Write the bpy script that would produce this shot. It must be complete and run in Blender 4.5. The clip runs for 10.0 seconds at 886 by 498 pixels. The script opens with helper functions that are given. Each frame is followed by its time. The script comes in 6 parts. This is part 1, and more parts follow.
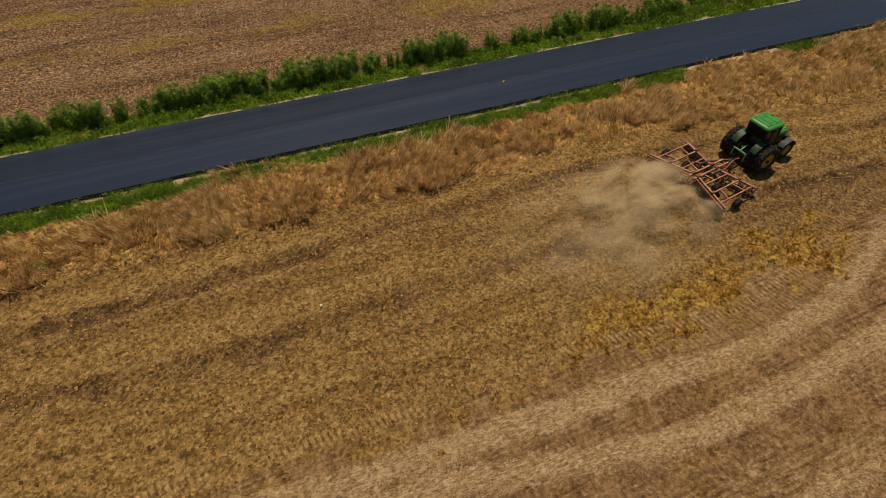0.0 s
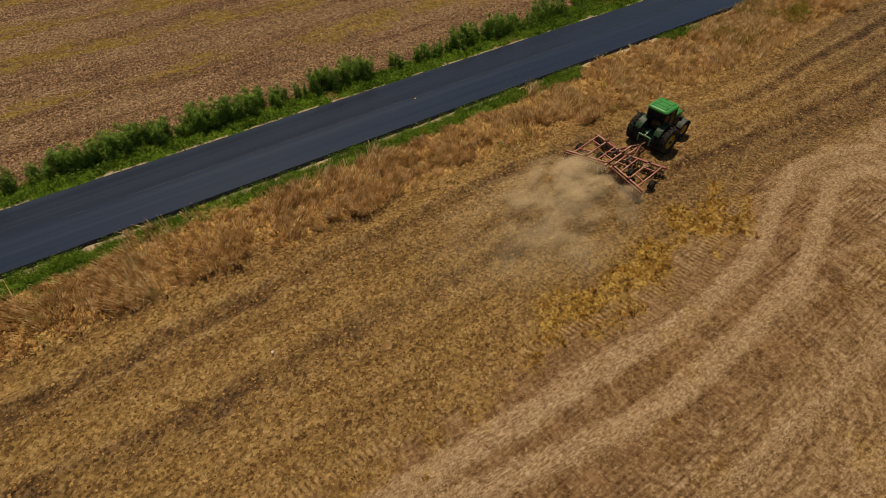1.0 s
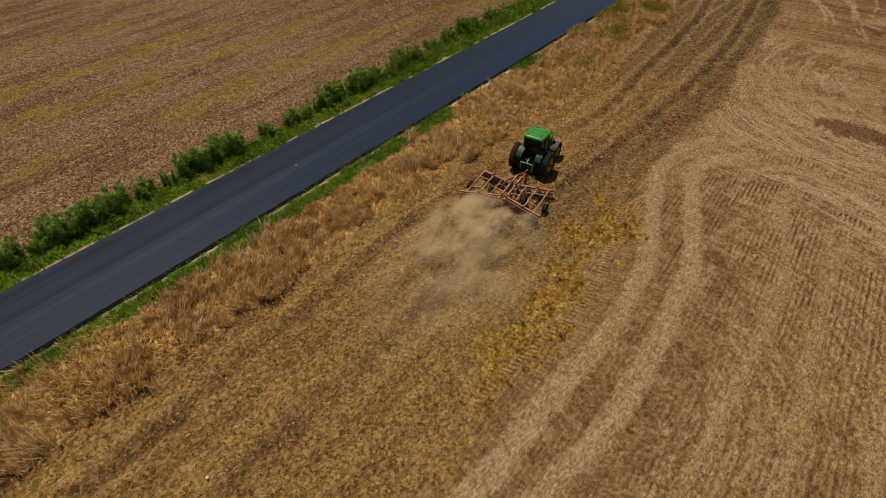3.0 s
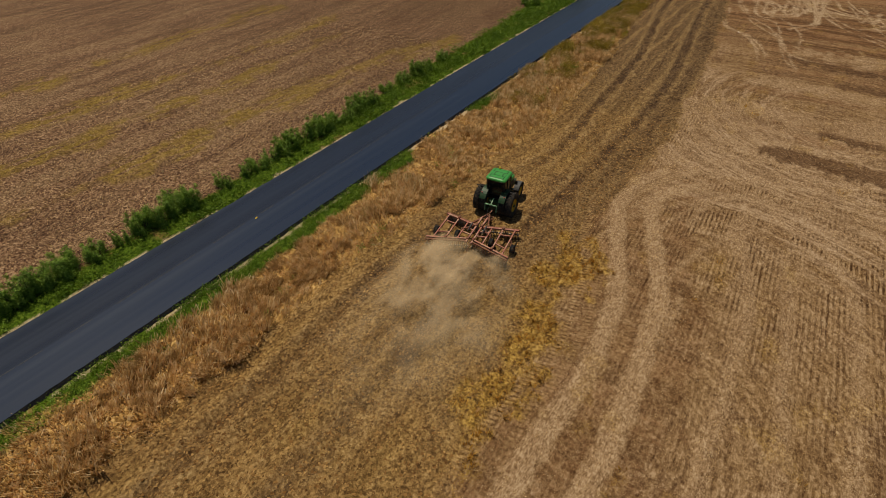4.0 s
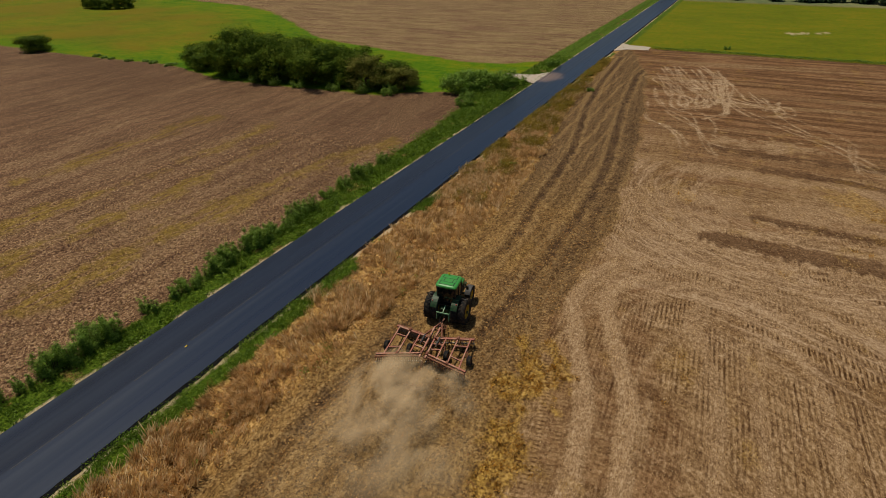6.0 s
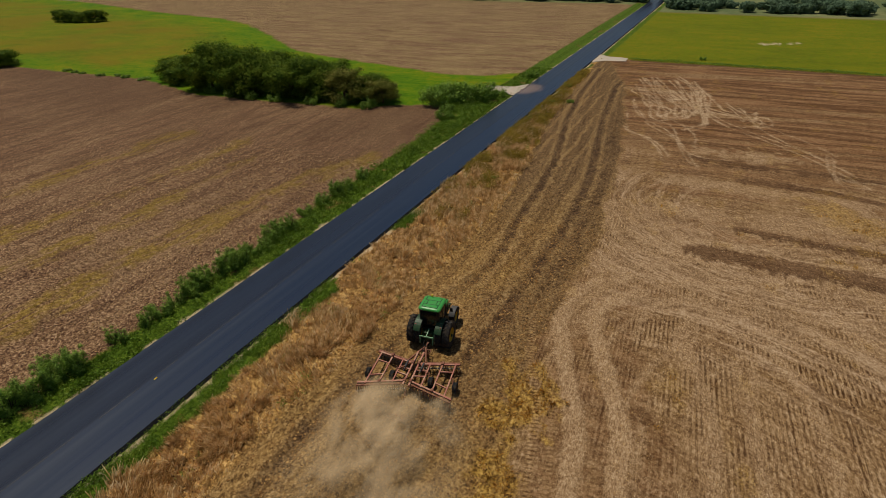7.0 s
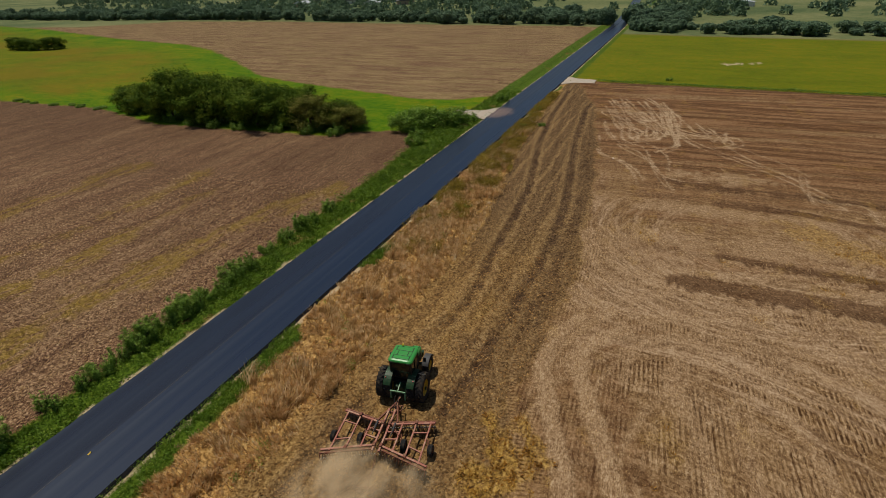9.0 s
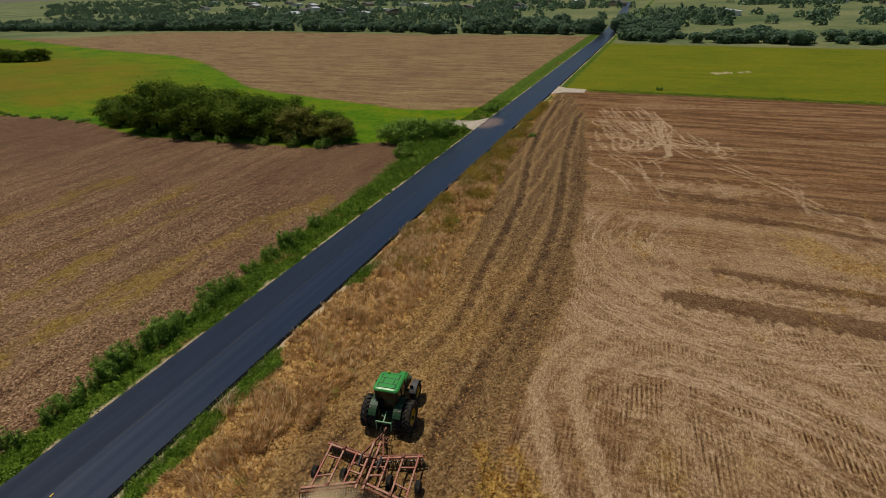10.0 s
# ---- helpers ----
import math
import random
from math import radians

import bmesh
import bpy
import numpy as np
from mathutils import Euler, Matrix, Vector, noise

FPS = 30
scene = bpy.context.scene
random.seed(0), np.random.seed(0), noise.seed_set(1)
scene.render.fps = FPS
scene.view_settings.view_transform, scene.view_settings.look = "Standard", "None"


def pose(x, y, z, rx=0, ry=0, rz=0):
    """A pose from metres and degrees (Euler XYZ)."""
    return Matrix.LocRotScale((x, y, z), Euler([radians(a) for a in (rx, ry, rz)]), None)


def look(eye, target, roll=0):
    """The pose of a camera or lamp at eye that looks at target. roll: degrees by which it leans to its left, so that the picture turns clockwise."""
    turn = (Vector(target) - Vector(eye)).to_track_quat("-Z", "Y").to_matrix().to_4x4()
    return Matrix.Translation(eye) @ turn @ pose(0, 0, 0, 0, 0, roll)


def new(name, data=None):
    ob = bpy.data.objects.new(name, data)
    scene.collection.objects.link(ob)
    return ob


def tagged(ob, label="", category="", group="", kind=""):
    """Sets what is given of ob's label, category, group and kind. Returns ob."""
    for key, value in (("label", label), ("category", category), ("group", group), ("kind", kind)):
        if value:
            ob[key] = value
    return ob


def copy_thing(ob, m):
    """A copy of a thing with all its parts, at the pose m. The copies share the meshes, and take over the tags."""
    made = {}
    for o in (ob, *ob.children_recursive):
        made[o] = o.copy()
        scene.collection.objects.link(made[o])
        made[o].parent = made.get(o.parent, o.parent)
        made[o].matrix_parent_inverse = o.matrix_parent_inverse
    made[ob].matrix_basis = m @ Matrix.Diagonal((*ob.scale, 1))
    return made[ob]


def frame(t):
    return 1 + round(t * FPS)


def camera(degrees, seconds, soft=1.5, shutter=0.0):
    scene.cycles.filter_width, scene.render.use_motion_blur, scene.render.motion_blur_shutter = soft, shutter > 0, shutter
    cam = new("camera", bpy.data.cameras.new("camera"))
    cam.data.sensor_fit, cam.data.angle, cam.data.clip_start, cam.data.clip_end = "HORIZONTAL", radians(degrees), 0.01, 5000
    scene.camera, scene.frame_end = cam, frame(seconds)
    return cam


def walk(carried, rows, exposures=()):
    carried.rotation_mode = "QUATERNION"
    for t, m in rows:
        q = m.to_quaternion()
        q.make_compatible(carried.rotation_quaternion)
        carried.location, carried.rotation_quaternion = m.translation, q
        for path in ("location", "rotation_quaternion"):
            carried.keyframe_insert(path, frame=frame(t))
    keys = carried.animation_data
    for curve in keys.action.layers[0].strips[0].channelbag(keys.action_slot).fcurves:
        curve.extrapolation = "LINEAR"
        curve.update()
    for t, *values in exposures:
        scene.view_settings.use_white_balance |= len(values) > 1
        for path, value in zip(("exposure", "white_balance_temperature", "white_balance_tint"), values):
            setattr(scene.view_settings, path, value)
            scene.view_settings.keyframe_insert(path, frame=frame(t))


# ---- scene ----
# camera and its flight
cam = camera(79.4, 10.0, soft=0.65)
PATH = [
    (0, (0.02, 0.155, 23.109), (0.498, 1.415, 21.631), -0.1),
    (0.5, (-0.393, 0.39, 23.189), (0.218, 1.61, 21.727), -0.6),
    (1, (-0.783, 0.739, 23.261), (-0.039, 1.91, 21.821), -1.0),
    (1.5, (-1.082, 1.214, 23.399), (-0.222, 2.33, 21.98), -1.2),
    (2, (-1.236, 1.713, 23.495), (-0.276, 2.778, 22.1), -1.3),
    (2.5, (-1.244, 2.228, 23.631), (-0.203, 3.243, 22.258), -1.5),
    (3.8, (-0.802, 3.555, 24.393), (0.425, 4.456, 23.097), -1.6),
    (4, (-0.673, 3.733, 24.433), (0.588, 4.628, 23.165), -1.5),
    (4.5, (-0.225, 4.169, 24.596), (1.141, 5.056, 23.435), -1.5),
    (5, (0.383, 4.517, 24.646), (1.827, 5.393, 23.574), -1.5),
    (5.5, (1.037, 4.816, 24.651), (2.523, 5.669, 23.619), -1.6),
    (7, (3.04, 5.81, 24.705), (4.602, 6.585, 23.725), -1.6),
    (7.5, (3.818, 6.147, 24.683), (5.398, 6.902, 23.718), -1.6),
    (8, (4.654, 6.446, 24.64), (6.253, 7.182, 23.691), -1.7),
    (8.5, (5.464, 6.7, 24.591), (7.08, 7.421, 23.658), -1.8),
    (9, (6.265, 6.949, 24.585), (7.897, 7.652, 23.668), -1.8),
    (9.5, (7.174, 7.185, 24.565), (8.818, 7.876, 23.661), -1.8),
    (10, (8.086, 7.357, 24.514), (9.743, 8.038, 23.624), -1.9),
]
walk(cam, [(t, look(eye, target, roll)) for t, eye, target, roll in PATH], [(0, -0.64, 7560, 10), (4.5, -0.67, 6980, 10), (7, -0.70, 6650, 10), (10, -0.69, 6380, 10)])

# ---- light: a high sun from beyond the road, clear sky ----
SUN_ELEV, SUN_AZ = 71.0, 14.0          # degrees; azimuth from +y towards +x
world = bpy.data.worlds.new("sky")
scene.world = world
world.use_nodes = True
wt = world.node_tree
sky = wt.nodes.new("ShaderNodeTexSky")
sky.sky_type = "NISHITA"
sky.sun_disc = False
sky.sun_elevation, sky.sun_rotation = radians(SUN_ELEV), radians(SUN_AZ)
background = wt.nodes["Background"]
background.inputs["Strength"].default_value = 0.066
wt.links.new(sky.outputs["Color"], background.inputs["Color"])
sun = new("sun", bpy.data.lights.new("sun", "SUN"))
sun.data.energy, sun.data.angle, sun.data.color = 4.5, radians(0.53), (1.0, 0.93, 0.79)
sun_way = Vector((math.sin(radians(SUN_AZ)) * math.cos(radians(SUN_ELEV)), math.cos(radians(SUN_AZ)) * math.cos(radians(SUN_ELEV)), math.sin(radians(SUN_ELEV))))
sun.matrix_world = look(tuple(sun_way * 200), (0, 0, 0))


# ---- materials ----
class Shader:
    """A node material with short calls for the nodes it needs."""

    def __init__(self, name):
        self.m = bpy.data.materials.new(name)
        self.m.use_nodes = True
        self.t = self.m.node_tree
        self.b = self.t.nodes["Principled BSDF"]
        self.co = self.t.nodes.new("ShaderNodeTexCoord").outputs["Object"]

    def put(self, sock, v):
        if isinstance(v, bpy.types.NodeSocket):
            self.t.links.new(v, sock)
        elif isinstance(v, tuple) and len(v) == 3 and sock.type == "RGBA":
            sock.default_value = (*v, 1)
        else:
            sock.default_value = v

    def noise(self, scale, detail=4.0, rough=0.6, vec=None, warp=0.0):
        n = self.t.nodes.new("ShaderNodeTexNoise")
        self.put(n.inputs["Vector"], vec or self.co)
        n.inputs["Scale"].default_value, n.inputs["Detail"].default_value = scale, detail
        n.inputs["Roughness"].default_value, n.inputs["Distortion"].default_value = rough, warp
        return n.outputs["Fac"]

    def cells(self, scale, vec=None, feature="F1", out="Distance"):
        n = self.t.nodes.new("ShaderNodeTexVoronoi")
        n.feature = feature
        self.put(n.inputs["Vector"], vec or self.co)
        n.inputs["Scale"].default_value = scale
        return n.outputs[out]

    def shade(self, scale, sx, sy, turn=0.0):
        """A random value for each crumb or straw, with crisp edges."""
        n = self.t.nodes.new("ShaderNodeTexVoronoi")
        self.put(n.inputs["Vector"], self.stretch(sx, sy, 1.0, turn))
        n.inputs["Scale"].default_value = scale
        sep = self.t.nodes.new("ShaderNodeSeparateColor")
        self.t.links.new(n.outputs["Color"], sep.inputs[0])
        return sep.outputs[0]

    def stretch(self, sx, sy, sz=1.0, turn=0.0):
        n = self.t.nodes.new("ShaderNodeMapping")
        self.put(n.inputs["Vector"], self.co)
        n.inputs["Scale"].default_value = (sx, sy, sz)
        n.inputs["Rotation"].default_value = (0, 0, radians(turn))
        return n.outputs["Vector"]

    def attr(self, name):
        n = self.t.nodes.new("ShaderNodeAttribute")
        n.attribute_name = name
        return n.outputs["Fac"]

    def island(self):
        return self.t.nodes.new("ShaderNodeNewGeometry").outputs["Random Per Island"]

    def math(self, op, a, b=0.0, clamp=False):
        n = self.t.nodes.new("ShaderNodeMath")
        n.operation, n.use_clamp = op, clamp
        self.put(n.inputs[0], a)
        self.put(n.inputs[1], b)
        return n.outputs[0]

    def band(self, v, lo, hi, a=0.0, b=1.0):
        n = self.t.nodes.new("ShaderNodeMapRange")
        n.interpolation_type = "SMOOTHSTEP"
        for sock, val in zip(n.inputs, (v, lo, hi, a, b)):
            self.put(sock, val)
        return n.outputs[0]

    def ramp(self, fac, *stops):
        n = self.t.nodes.new("ShaderNodeValToRGB")
        e = n.color_ramp.elements
        while len(e) < len(stops):
            e.new(0.5)
        for el, (pos, col) in zip(e, stops):
            el.position, el.color = pos, (*col, 1)
        self.put(n.inputs[0], fac)
        return n.outputs[0]

    def mix(self, fac, a, b, how="MIX"):
        n = self.t.nodes.new("ShaderNodeMix")
        n.data_type, n.blend_type = "RGBA", how
        self.put(n.inputs[0], fac)
        self.put(n.inputs[6], a)
        self.put(n.inputs[7], b)
        return n.outputs[2]

    def bump(self, h, strength=0.5, dist=0.02, onto=None):
        n = self.t.nodes.new("ShaderNodeBump")
        n.inputs["Strength"].default_value, n.inputs["Distance"].default_value = strength, dist
        self.put(n.inputs["Height"], h)
        if onto:
            self.put(n.inputs["Normal"], onto)
        return n.outputs[0]

    def done(self, color, rough=0.8, metal=0.0, normal=None, spec=0.3):
        self.put(self.b.inputs["Base Color"], color)
        self.put(self.b.inputs["Roughness"], rough)
        self.put(self.b.inputs["Metallic"], metal)
        self.b.inputs["Specular IOR Level"].default_value = spec
        if normal:
            self.put(self.b.inputs["Normal"], normal)
        return self.m


def scaled(c, k):
    return tuple(min(1.0, v * k) for v in c)


def worn(name, color, rough=0.5, metal=0.0, dirt=(0.20, 0.14, 0.08), dirty=0.25, scale=6.0, spec=0.4):
    """Paint, rubber or metal with a little fading and field dust on it."""
    s = Shader(name)
    n1, n2 = s.noise(scale, 5), s.noise(scale * 9, 3)
    c = s.mix(n2, scaled(color, 0.8), scaled(color, 1.15))
    d = s.math("MULTIPLY", s.band(n1, 0.42, 0.7), dirty)
    c = s.mix(d, c, dirt)
    r = s.math("ADD", s.math("MULTIPLY", d, 0.6), rough, True)
    return s.done(c, r, metal, s.bump(n2, 0.15, 0.004), spec)


def leafy(name, dark, mid, light, rough=0.55, clump=0.55, deep=0.5, spec=0.2):
    """Leaves and blades: each one its own shade, clumps of lighter and darker growth."""
    s = Shader(name)
    patch = s.band(s.noise(clump, 4, 0.6), 0.38, 0.62)
    c = s.ramp(s.mix(deep, s.island(), patch), (0.05, dark), (0.5, mid), (0.95, light))
    tr = s.t.nodes.new("ShaderNodeBsdfTranslucent")
    s.put(tr.inputs["Color"], s.mix(0.3, c, light))
    s.done(c, rough, 0, None, spec)
    mx = s.t.nodes.new("ShaderNodeMixShader")
    mx.inputs[0].default_value = 0.25
    s.t.links.new(s.b.outputs[0], mx.inputs[1])
    s.t.links.new(tr.outputs[0], mx.inputs[2])
    s.t.links.new(mx.outputs[0], s.t.nodes["Material Output"].inputs["Surface"])
    return s.m


def ground_material():
    """One sheet of ground: worked soil, stubble, verges, the fields beyond and the meadows, laid over one another."""
    s = Shader("field_ground")

    def sharpen(v, k):
        return s.math("ADD", s.math("MULTIPLY", s.math("SUBTRACT", v, 0.5), k), 0.5, True)

    def blend(*terms):
        out = 0.0
        for v, k in terms:
            out = s.math("ADD", s.math("MULTIPLY", v, k), out)
        return out

    def tones(fac, *cols, k=0.75):
        cols = [scaled(c, k) for c in cols]
        at = (0.06, 0.36, 0.62, 0.92) if len(cols) == 4 else (0.08, 0.5, 0.92)
        return s.ramp(fac, *zip(at, cols))

    place = s.t.nodes.new("ShaderNodeSeparateXYZ")
    s.put(place.inputs[0], s.co)
    mid, big = s.noise(2.2, 5, 0.65, warp=0.4), s.noise(0.16, 4, 0.55)
    fine, tiny, coarse, broad = s.noise(13, 3, 0.7), s.noise(30, 2, 0.7), s.noise(5.5, 3, 0.65), s.noise(1.6, 4, 0.7)
    crumb, chip = s.shade(7.0, 1.0, 1.0), s.shade(15.0, 1.0, 1.0)
    clod = s.shade(4.2, 1.0, 1.0)
    grain = sharpen(blend((s.band(fine, 0.34, 0.66), 0.12), (crumb, 0.30), (chip, 0.08), (clod, 0.14), (s.band(coarse, 0.36, 0.64), 0.20), (s.band(broad, 0.38, 0.62), 0.09)), 1.6)
    # mask of dark specks: clod shadows put into the soil colour
    clod_shade = s.math("MULTIPLY", s.band(s.mix(0.5, s.noise(6.0, 3, 0.6), crumb), 0.24, 0.36, 1.0, 0.0), s.band(s.noise(0.7, 3, 0.6), 0.34, 0.6, 0.25, 1.0))

    # worked soil with chopped straw: combed along the passes, shade between the clods painted as dark specks
    soil = tones(grain, (0.145, 0.078, 0.027), (0.290, 0.167, 0.058), (0.415, 0.250, 0.093), (0.60, 0.395, 0.165), k=0.8)
    soil = s.mix(s.band(mid, 0.42, 0.66, 0.0, 0.22), soil, tones(grain, (0.095, 0.049, 0.018), (0.205, 0.113, 0.039), (0.33, 0.19, 0.068)))
    passes = s.t.nodes.new("ShaderNodeCombineXYZ")
    s.put(passes.inputs[0], s.math("MULTIPLY", place.outputs["X"], 0.07))
    s.put(passes.inputs[1], s.math("MULTIPLY", s.attr("across"), 1.3))
    combed = s.band(s.noise(1.6, 5, 0.72, passes.outputs[0]), 0.40, 0.60)
    passed = s.band(s.noise(0.62, 5, 0.68, passes.outputs[0]), 0.43, 0.57)
    soil = s.mix(s.math("MULTIPLY", combed, 0.55), soil, tones(grain, (0.15, 0.078, 0.025), (0.36, 0.21, 0.075), (0.60, 0.38, 0.15)))
    soil = s.mix(s.band(big, 0.42, 0.62, 0.0, 0.40), soil, tones(grain, (0.10, 0.055, 0.015), (0.29, 0.172, 0.050), (0.50, 0.325, 0.105)))
    soil = s.mix(s.math("MULTIPLY", passed, 0.62), soil, tones(grain, (0.075, 0.037, 0.014), (0.20, 0.108, 0.038), (0.37, 0.215, 0.08)))
    soil = s.mix(s.math("MULTIPLY", clod_shade, s.band(passed, 0.0, 1.0, 0.2, 0.5)), soil, s.mix(grain, (0.030, 0.014, 0.006), (0.105, 0.052, 0.019)))

    # stubble: drilled rows that show in patches, chaff, and the sweeps of turning machines round two centres
    bend = s.math("ADD", s.math("MULTIPLY", s.noise(0.03, 1), 1.6), s.math("MULTIPLY", place.outputs["X"], -0.06))
    row = s.math("SINE", s.math("MULTIPLY", s.math("ADD", place.outputs["Y"], bend), 2 * math.pi / 0.30))
    broken = s.band(s.noise(2.4, 3, 0.6, s.stretch(0.45, 2.6)), 0.42, 0.52)

    def sweep(cx, cy, seed):
        dx, dy = s.math("SUBTRACT", place.outputs["X"], cx), s.math("SUBTRACT", place.outputs["Y"], cy)
        r = s.math("SQRT", s.math("ADD", s.math("MULTIPLY", dx, dx), s.math("MULTIPLY", dy, dy)))
        turn = s.math("ARCTAN2", dy, dx)
        v = s.t.nodes.new("ShaderNodeCombineXYZ")
        s.put(v.inputs[0], s.math("ADD", r, s.math("MULTIPLY", s.noise(0.25, 3, 0.6), 1.6)))
        s.put(v.inputs[1], s.math("MULTIPLY", turn, 1.6))
        v.inputs[2].default_value = seed
        return s.band(s.noise(0.85, 5, 0.62, v.outputs[0]), 0.44, 0.58), s.band(s.noise(2.6, 4, 0.7, v.outputs[0]), 0.40, 0.60)

    band_a, wisp_a = sweep(17.0, 7.0, 3.1)
    band_b, wisp_b = sweep(63.0, -3.0, 8.4)
    swept = s.math("MAXIMUM", s.math("MULTIPLY", band_a, s.attr("sweep_a")), s.math("MULTIPLY", band_b, s.attr("sweep_b")))
    wisp = s.mix(s.attr("sweep_b"), wisp_a, wisp_b)
    chaff = blend((s.shade(14.0, 0.35, 1.3, 24), 0.5), (s.shade(14.0, 0.4, 1.3, -38), 0.5))
    mix_grain = sharpen(blend((grain, 0.48), (wisp, 0.20), (chaff, 0.32)), 1.4)
    stub = tones(mix_grain, (0.112, 0.056, 0.026), (0.250, 0.141, 0.067), (0.380, 0.234, 0.120), (0.62, 0.432, 0.260))
    stub = s.mix(s.band(big, 0.40, 0.6, 0.0, 0.5), stub, tones(mix_grain, (0.12, 0.058, 0.020), (0.27, 0.152, 0.058), (0.46, 0.285, 0.13)))
    dull = s.band(s.noise(0.42, 4, 0.65, s.stretch(0.45, 1.0, 1, -12)), 0.46, 0.60)
    stub = s.mix(s.math("MULTIPLY", dull, 0.32), stub, tones(mix_grain, (0.085, 0.040, 0.014), (0.205, 0.108, 0.040), (0.40, 0.235, 0.105)))
    patchy = s.math("MULTIPLY", s.band(s.noise(0.36, 4, 0.68, s.stretch(0.6, 1.0, 1, 15)), 0.44, 0.50), s.math("MULTIPLY", broken, s.attr("rowed")))
    patchy = s.math("MULTIPLY", patchy, s.math("SUBTRACT", 1.0, s.math("MULTIPLY", swept, 0.8)))
    stub = s.mix(s.math("MULTIPLY", s.band(row, 0.25, 0.5), s.math("MULTIPLY", patchy, 1.0)), stub, s.mix(grain, (0.040, 0.018, 0.007), (0.125, 0.062, 0.025)))
    stub = s.mix(s.math("MULTIPLY", s.band(row, -0.2, -0.6), s.math("MULTIPLY", patchy, 0.85)), stub, tones(mix_grain, (0.36, 0.215, 0.105), (0.52, 0.345, 0.185), (0.72, 0.51, 0.31)))
    drawn = s.math("MULTIPLY", s.band(s.noise(1.1, 5, 0.7, s.stretch(0.07, 1.25, 1, 4)), 0.42, 0.58), s.math("SUBTRACT", 1.0, s.math("MAXIMUM", s.attr("sweep_a"), s.attr("sweep_b"))))
    stub = s.mix(s.math("MULTIPLY", drawn, 0.5), stub, tones(mix_grain, (0.20, 0.108, 0.048), (0.40, 0.245, 0.115), (0.62, 0.42, 0.235)))
    pale = tones(mix_grain, (0.26, 0.152, 0.080), (0.49, 0.325, 0.188), (0.72, 0.52, 0.335))
    stub = s.mix(s.math("MULTIPLY", swept, s.math("ADD", 0.42, s.math("MULTIPLY", wisp, 0.48))), stub, pale)
    swath = tones(sharpen(blend((chaff, 0.55), (grain, 0.45)), 1.3), (0.25, 0.14, 0.068), (0.475, 0.305, 0.165), (0.72, 0.52, 0.32))
    dry = tones(grain, (0.12, 0.058, 0.016), (0.35, 0.198, 0.062), (0.64, 0.42, 0.17), k=1.05)
    green = tones(grain, (0.045, 0.080, 0.006), (0.11, 0.20, 0.014), (0.25, 0.33, 0.035), k=0.6)
    yellow = tones(grain, (0.115, 0.056, 0.012), (0.40, 0.225, 0.036), (0.78, 0.50, 0.11))

    # the cut field beyond the road: litter over bare soil
    litter = s.band(s.noise(5.0, 4, 0.75), 0.40, 0.60)
    crumbs = s.band(s.cells(5.2), 0.18, 0.60)
    strewn = sharpen(blend((grain, 0.42), (litter, 0.38), (s.math("SUBTRACT", 1.0, crumbs), 0.20)), 1.5)
    north = tones(strewn, (0.068, 0.032, 0.018), (0.190, 0.102, 0.054), (0.310, 0.182, 0.098), (0.57, 0.385, 0.23), k=0.86)
    streak = s.noise(0.9, 5, 0.65, s.stretch(0.09, 0.75))
    wide = s.noise(0.35, 5, 0.65, s.stretch(0.12, 0.8, 1, 3))
    calm = s.math("SUBTRACT", 1.0, s.math("MULTIPLY", s.attr("far"), 0.5))
    north = s.mix(s.math("MULTIPLY", s.band(streak, 0.46, 0.58, 0.0, 0.6), calm), north, tones(strewn, (0.045, 0.021, 0.012), (0.125, 0.066, 0.036), (0.26, 0.15, 0.08), k=0.86))
    north = s.mix(s.math("MULTIPLY", s.band(wide, 0.46, 0.6, 0.0, 0.5), calm), north, tones(strewn, (0.13, 0.072, 0.034), (0.33, 0.205, 0.110), (0.58, 0.40, 0.23), k=0.86))
    tufts = s.math("MULTIPLY", s.band(mid, 0.36, 0.52, 0.35, 1.0), s.band(s.noise(1.0, 4, 0.65, s.stretch(0.22, 1.3)), 0.40, 0.52))
    north = s.mix(s.math("MULTIPLY", s.attr("olive"), s.math("MULTIPLY", tufts, 0.75)), north, tones(grain, (0.12, 0.075, 0.010), (0.27, 0.175, 0.026), (0.44, 0.30, 0.05), k=0.86))
    drill = s.band(s.noise(0.5, 6, 0.75, s.stretch(0.8, 0.09, 1, -6)), 0.42, 0.58)
    north = s.mix(s.math("MULTIPLY", s.attr("far"), s.math("MULTIPLY", drill, 0.75)), north, s.mix(strewn, (0.15, 0.098, 0.034), (0.54, 0.41, 0.195)))

    dark_far = s.band(s.noise(0.2, 6, 0.78, s.stretch(1.0, 0.3, 1, -10)), 0.44, 0.58)
    north = s.mix(s.math("MULTIPLY", s.attr("far"), s.math("MULTIPLY", dark_far, 0.45)), north, tones(strewn, (0.075, 0.042, 0.020), (0.19, 0.112, 0.055), (0.36, 0.23, 0.12), k=0.86))

    sward = blend((s.band(s.noise(0.7, 6, 0.75), 0.36, 0.64), 0.28), (s.band(coarse, 0.40, 0.60), 0.22), (s.band(s.noise(0.16, 6, 0.8, s.stretch(1.0, 0.35)), 0.38, 0.62), 0.3), (s.band(s.noise(0.03, 4), 0.35, 0.65), 0.2))
    meadow = s.ramp(sward, (0.15, (0.030, 0.100, 0.001)), (0.45, (0.084, 0.168, 0.001)), (0.68, (0.135, 0.182, 0.002)), (0.88, (0.23, 0.190, 0.006)))
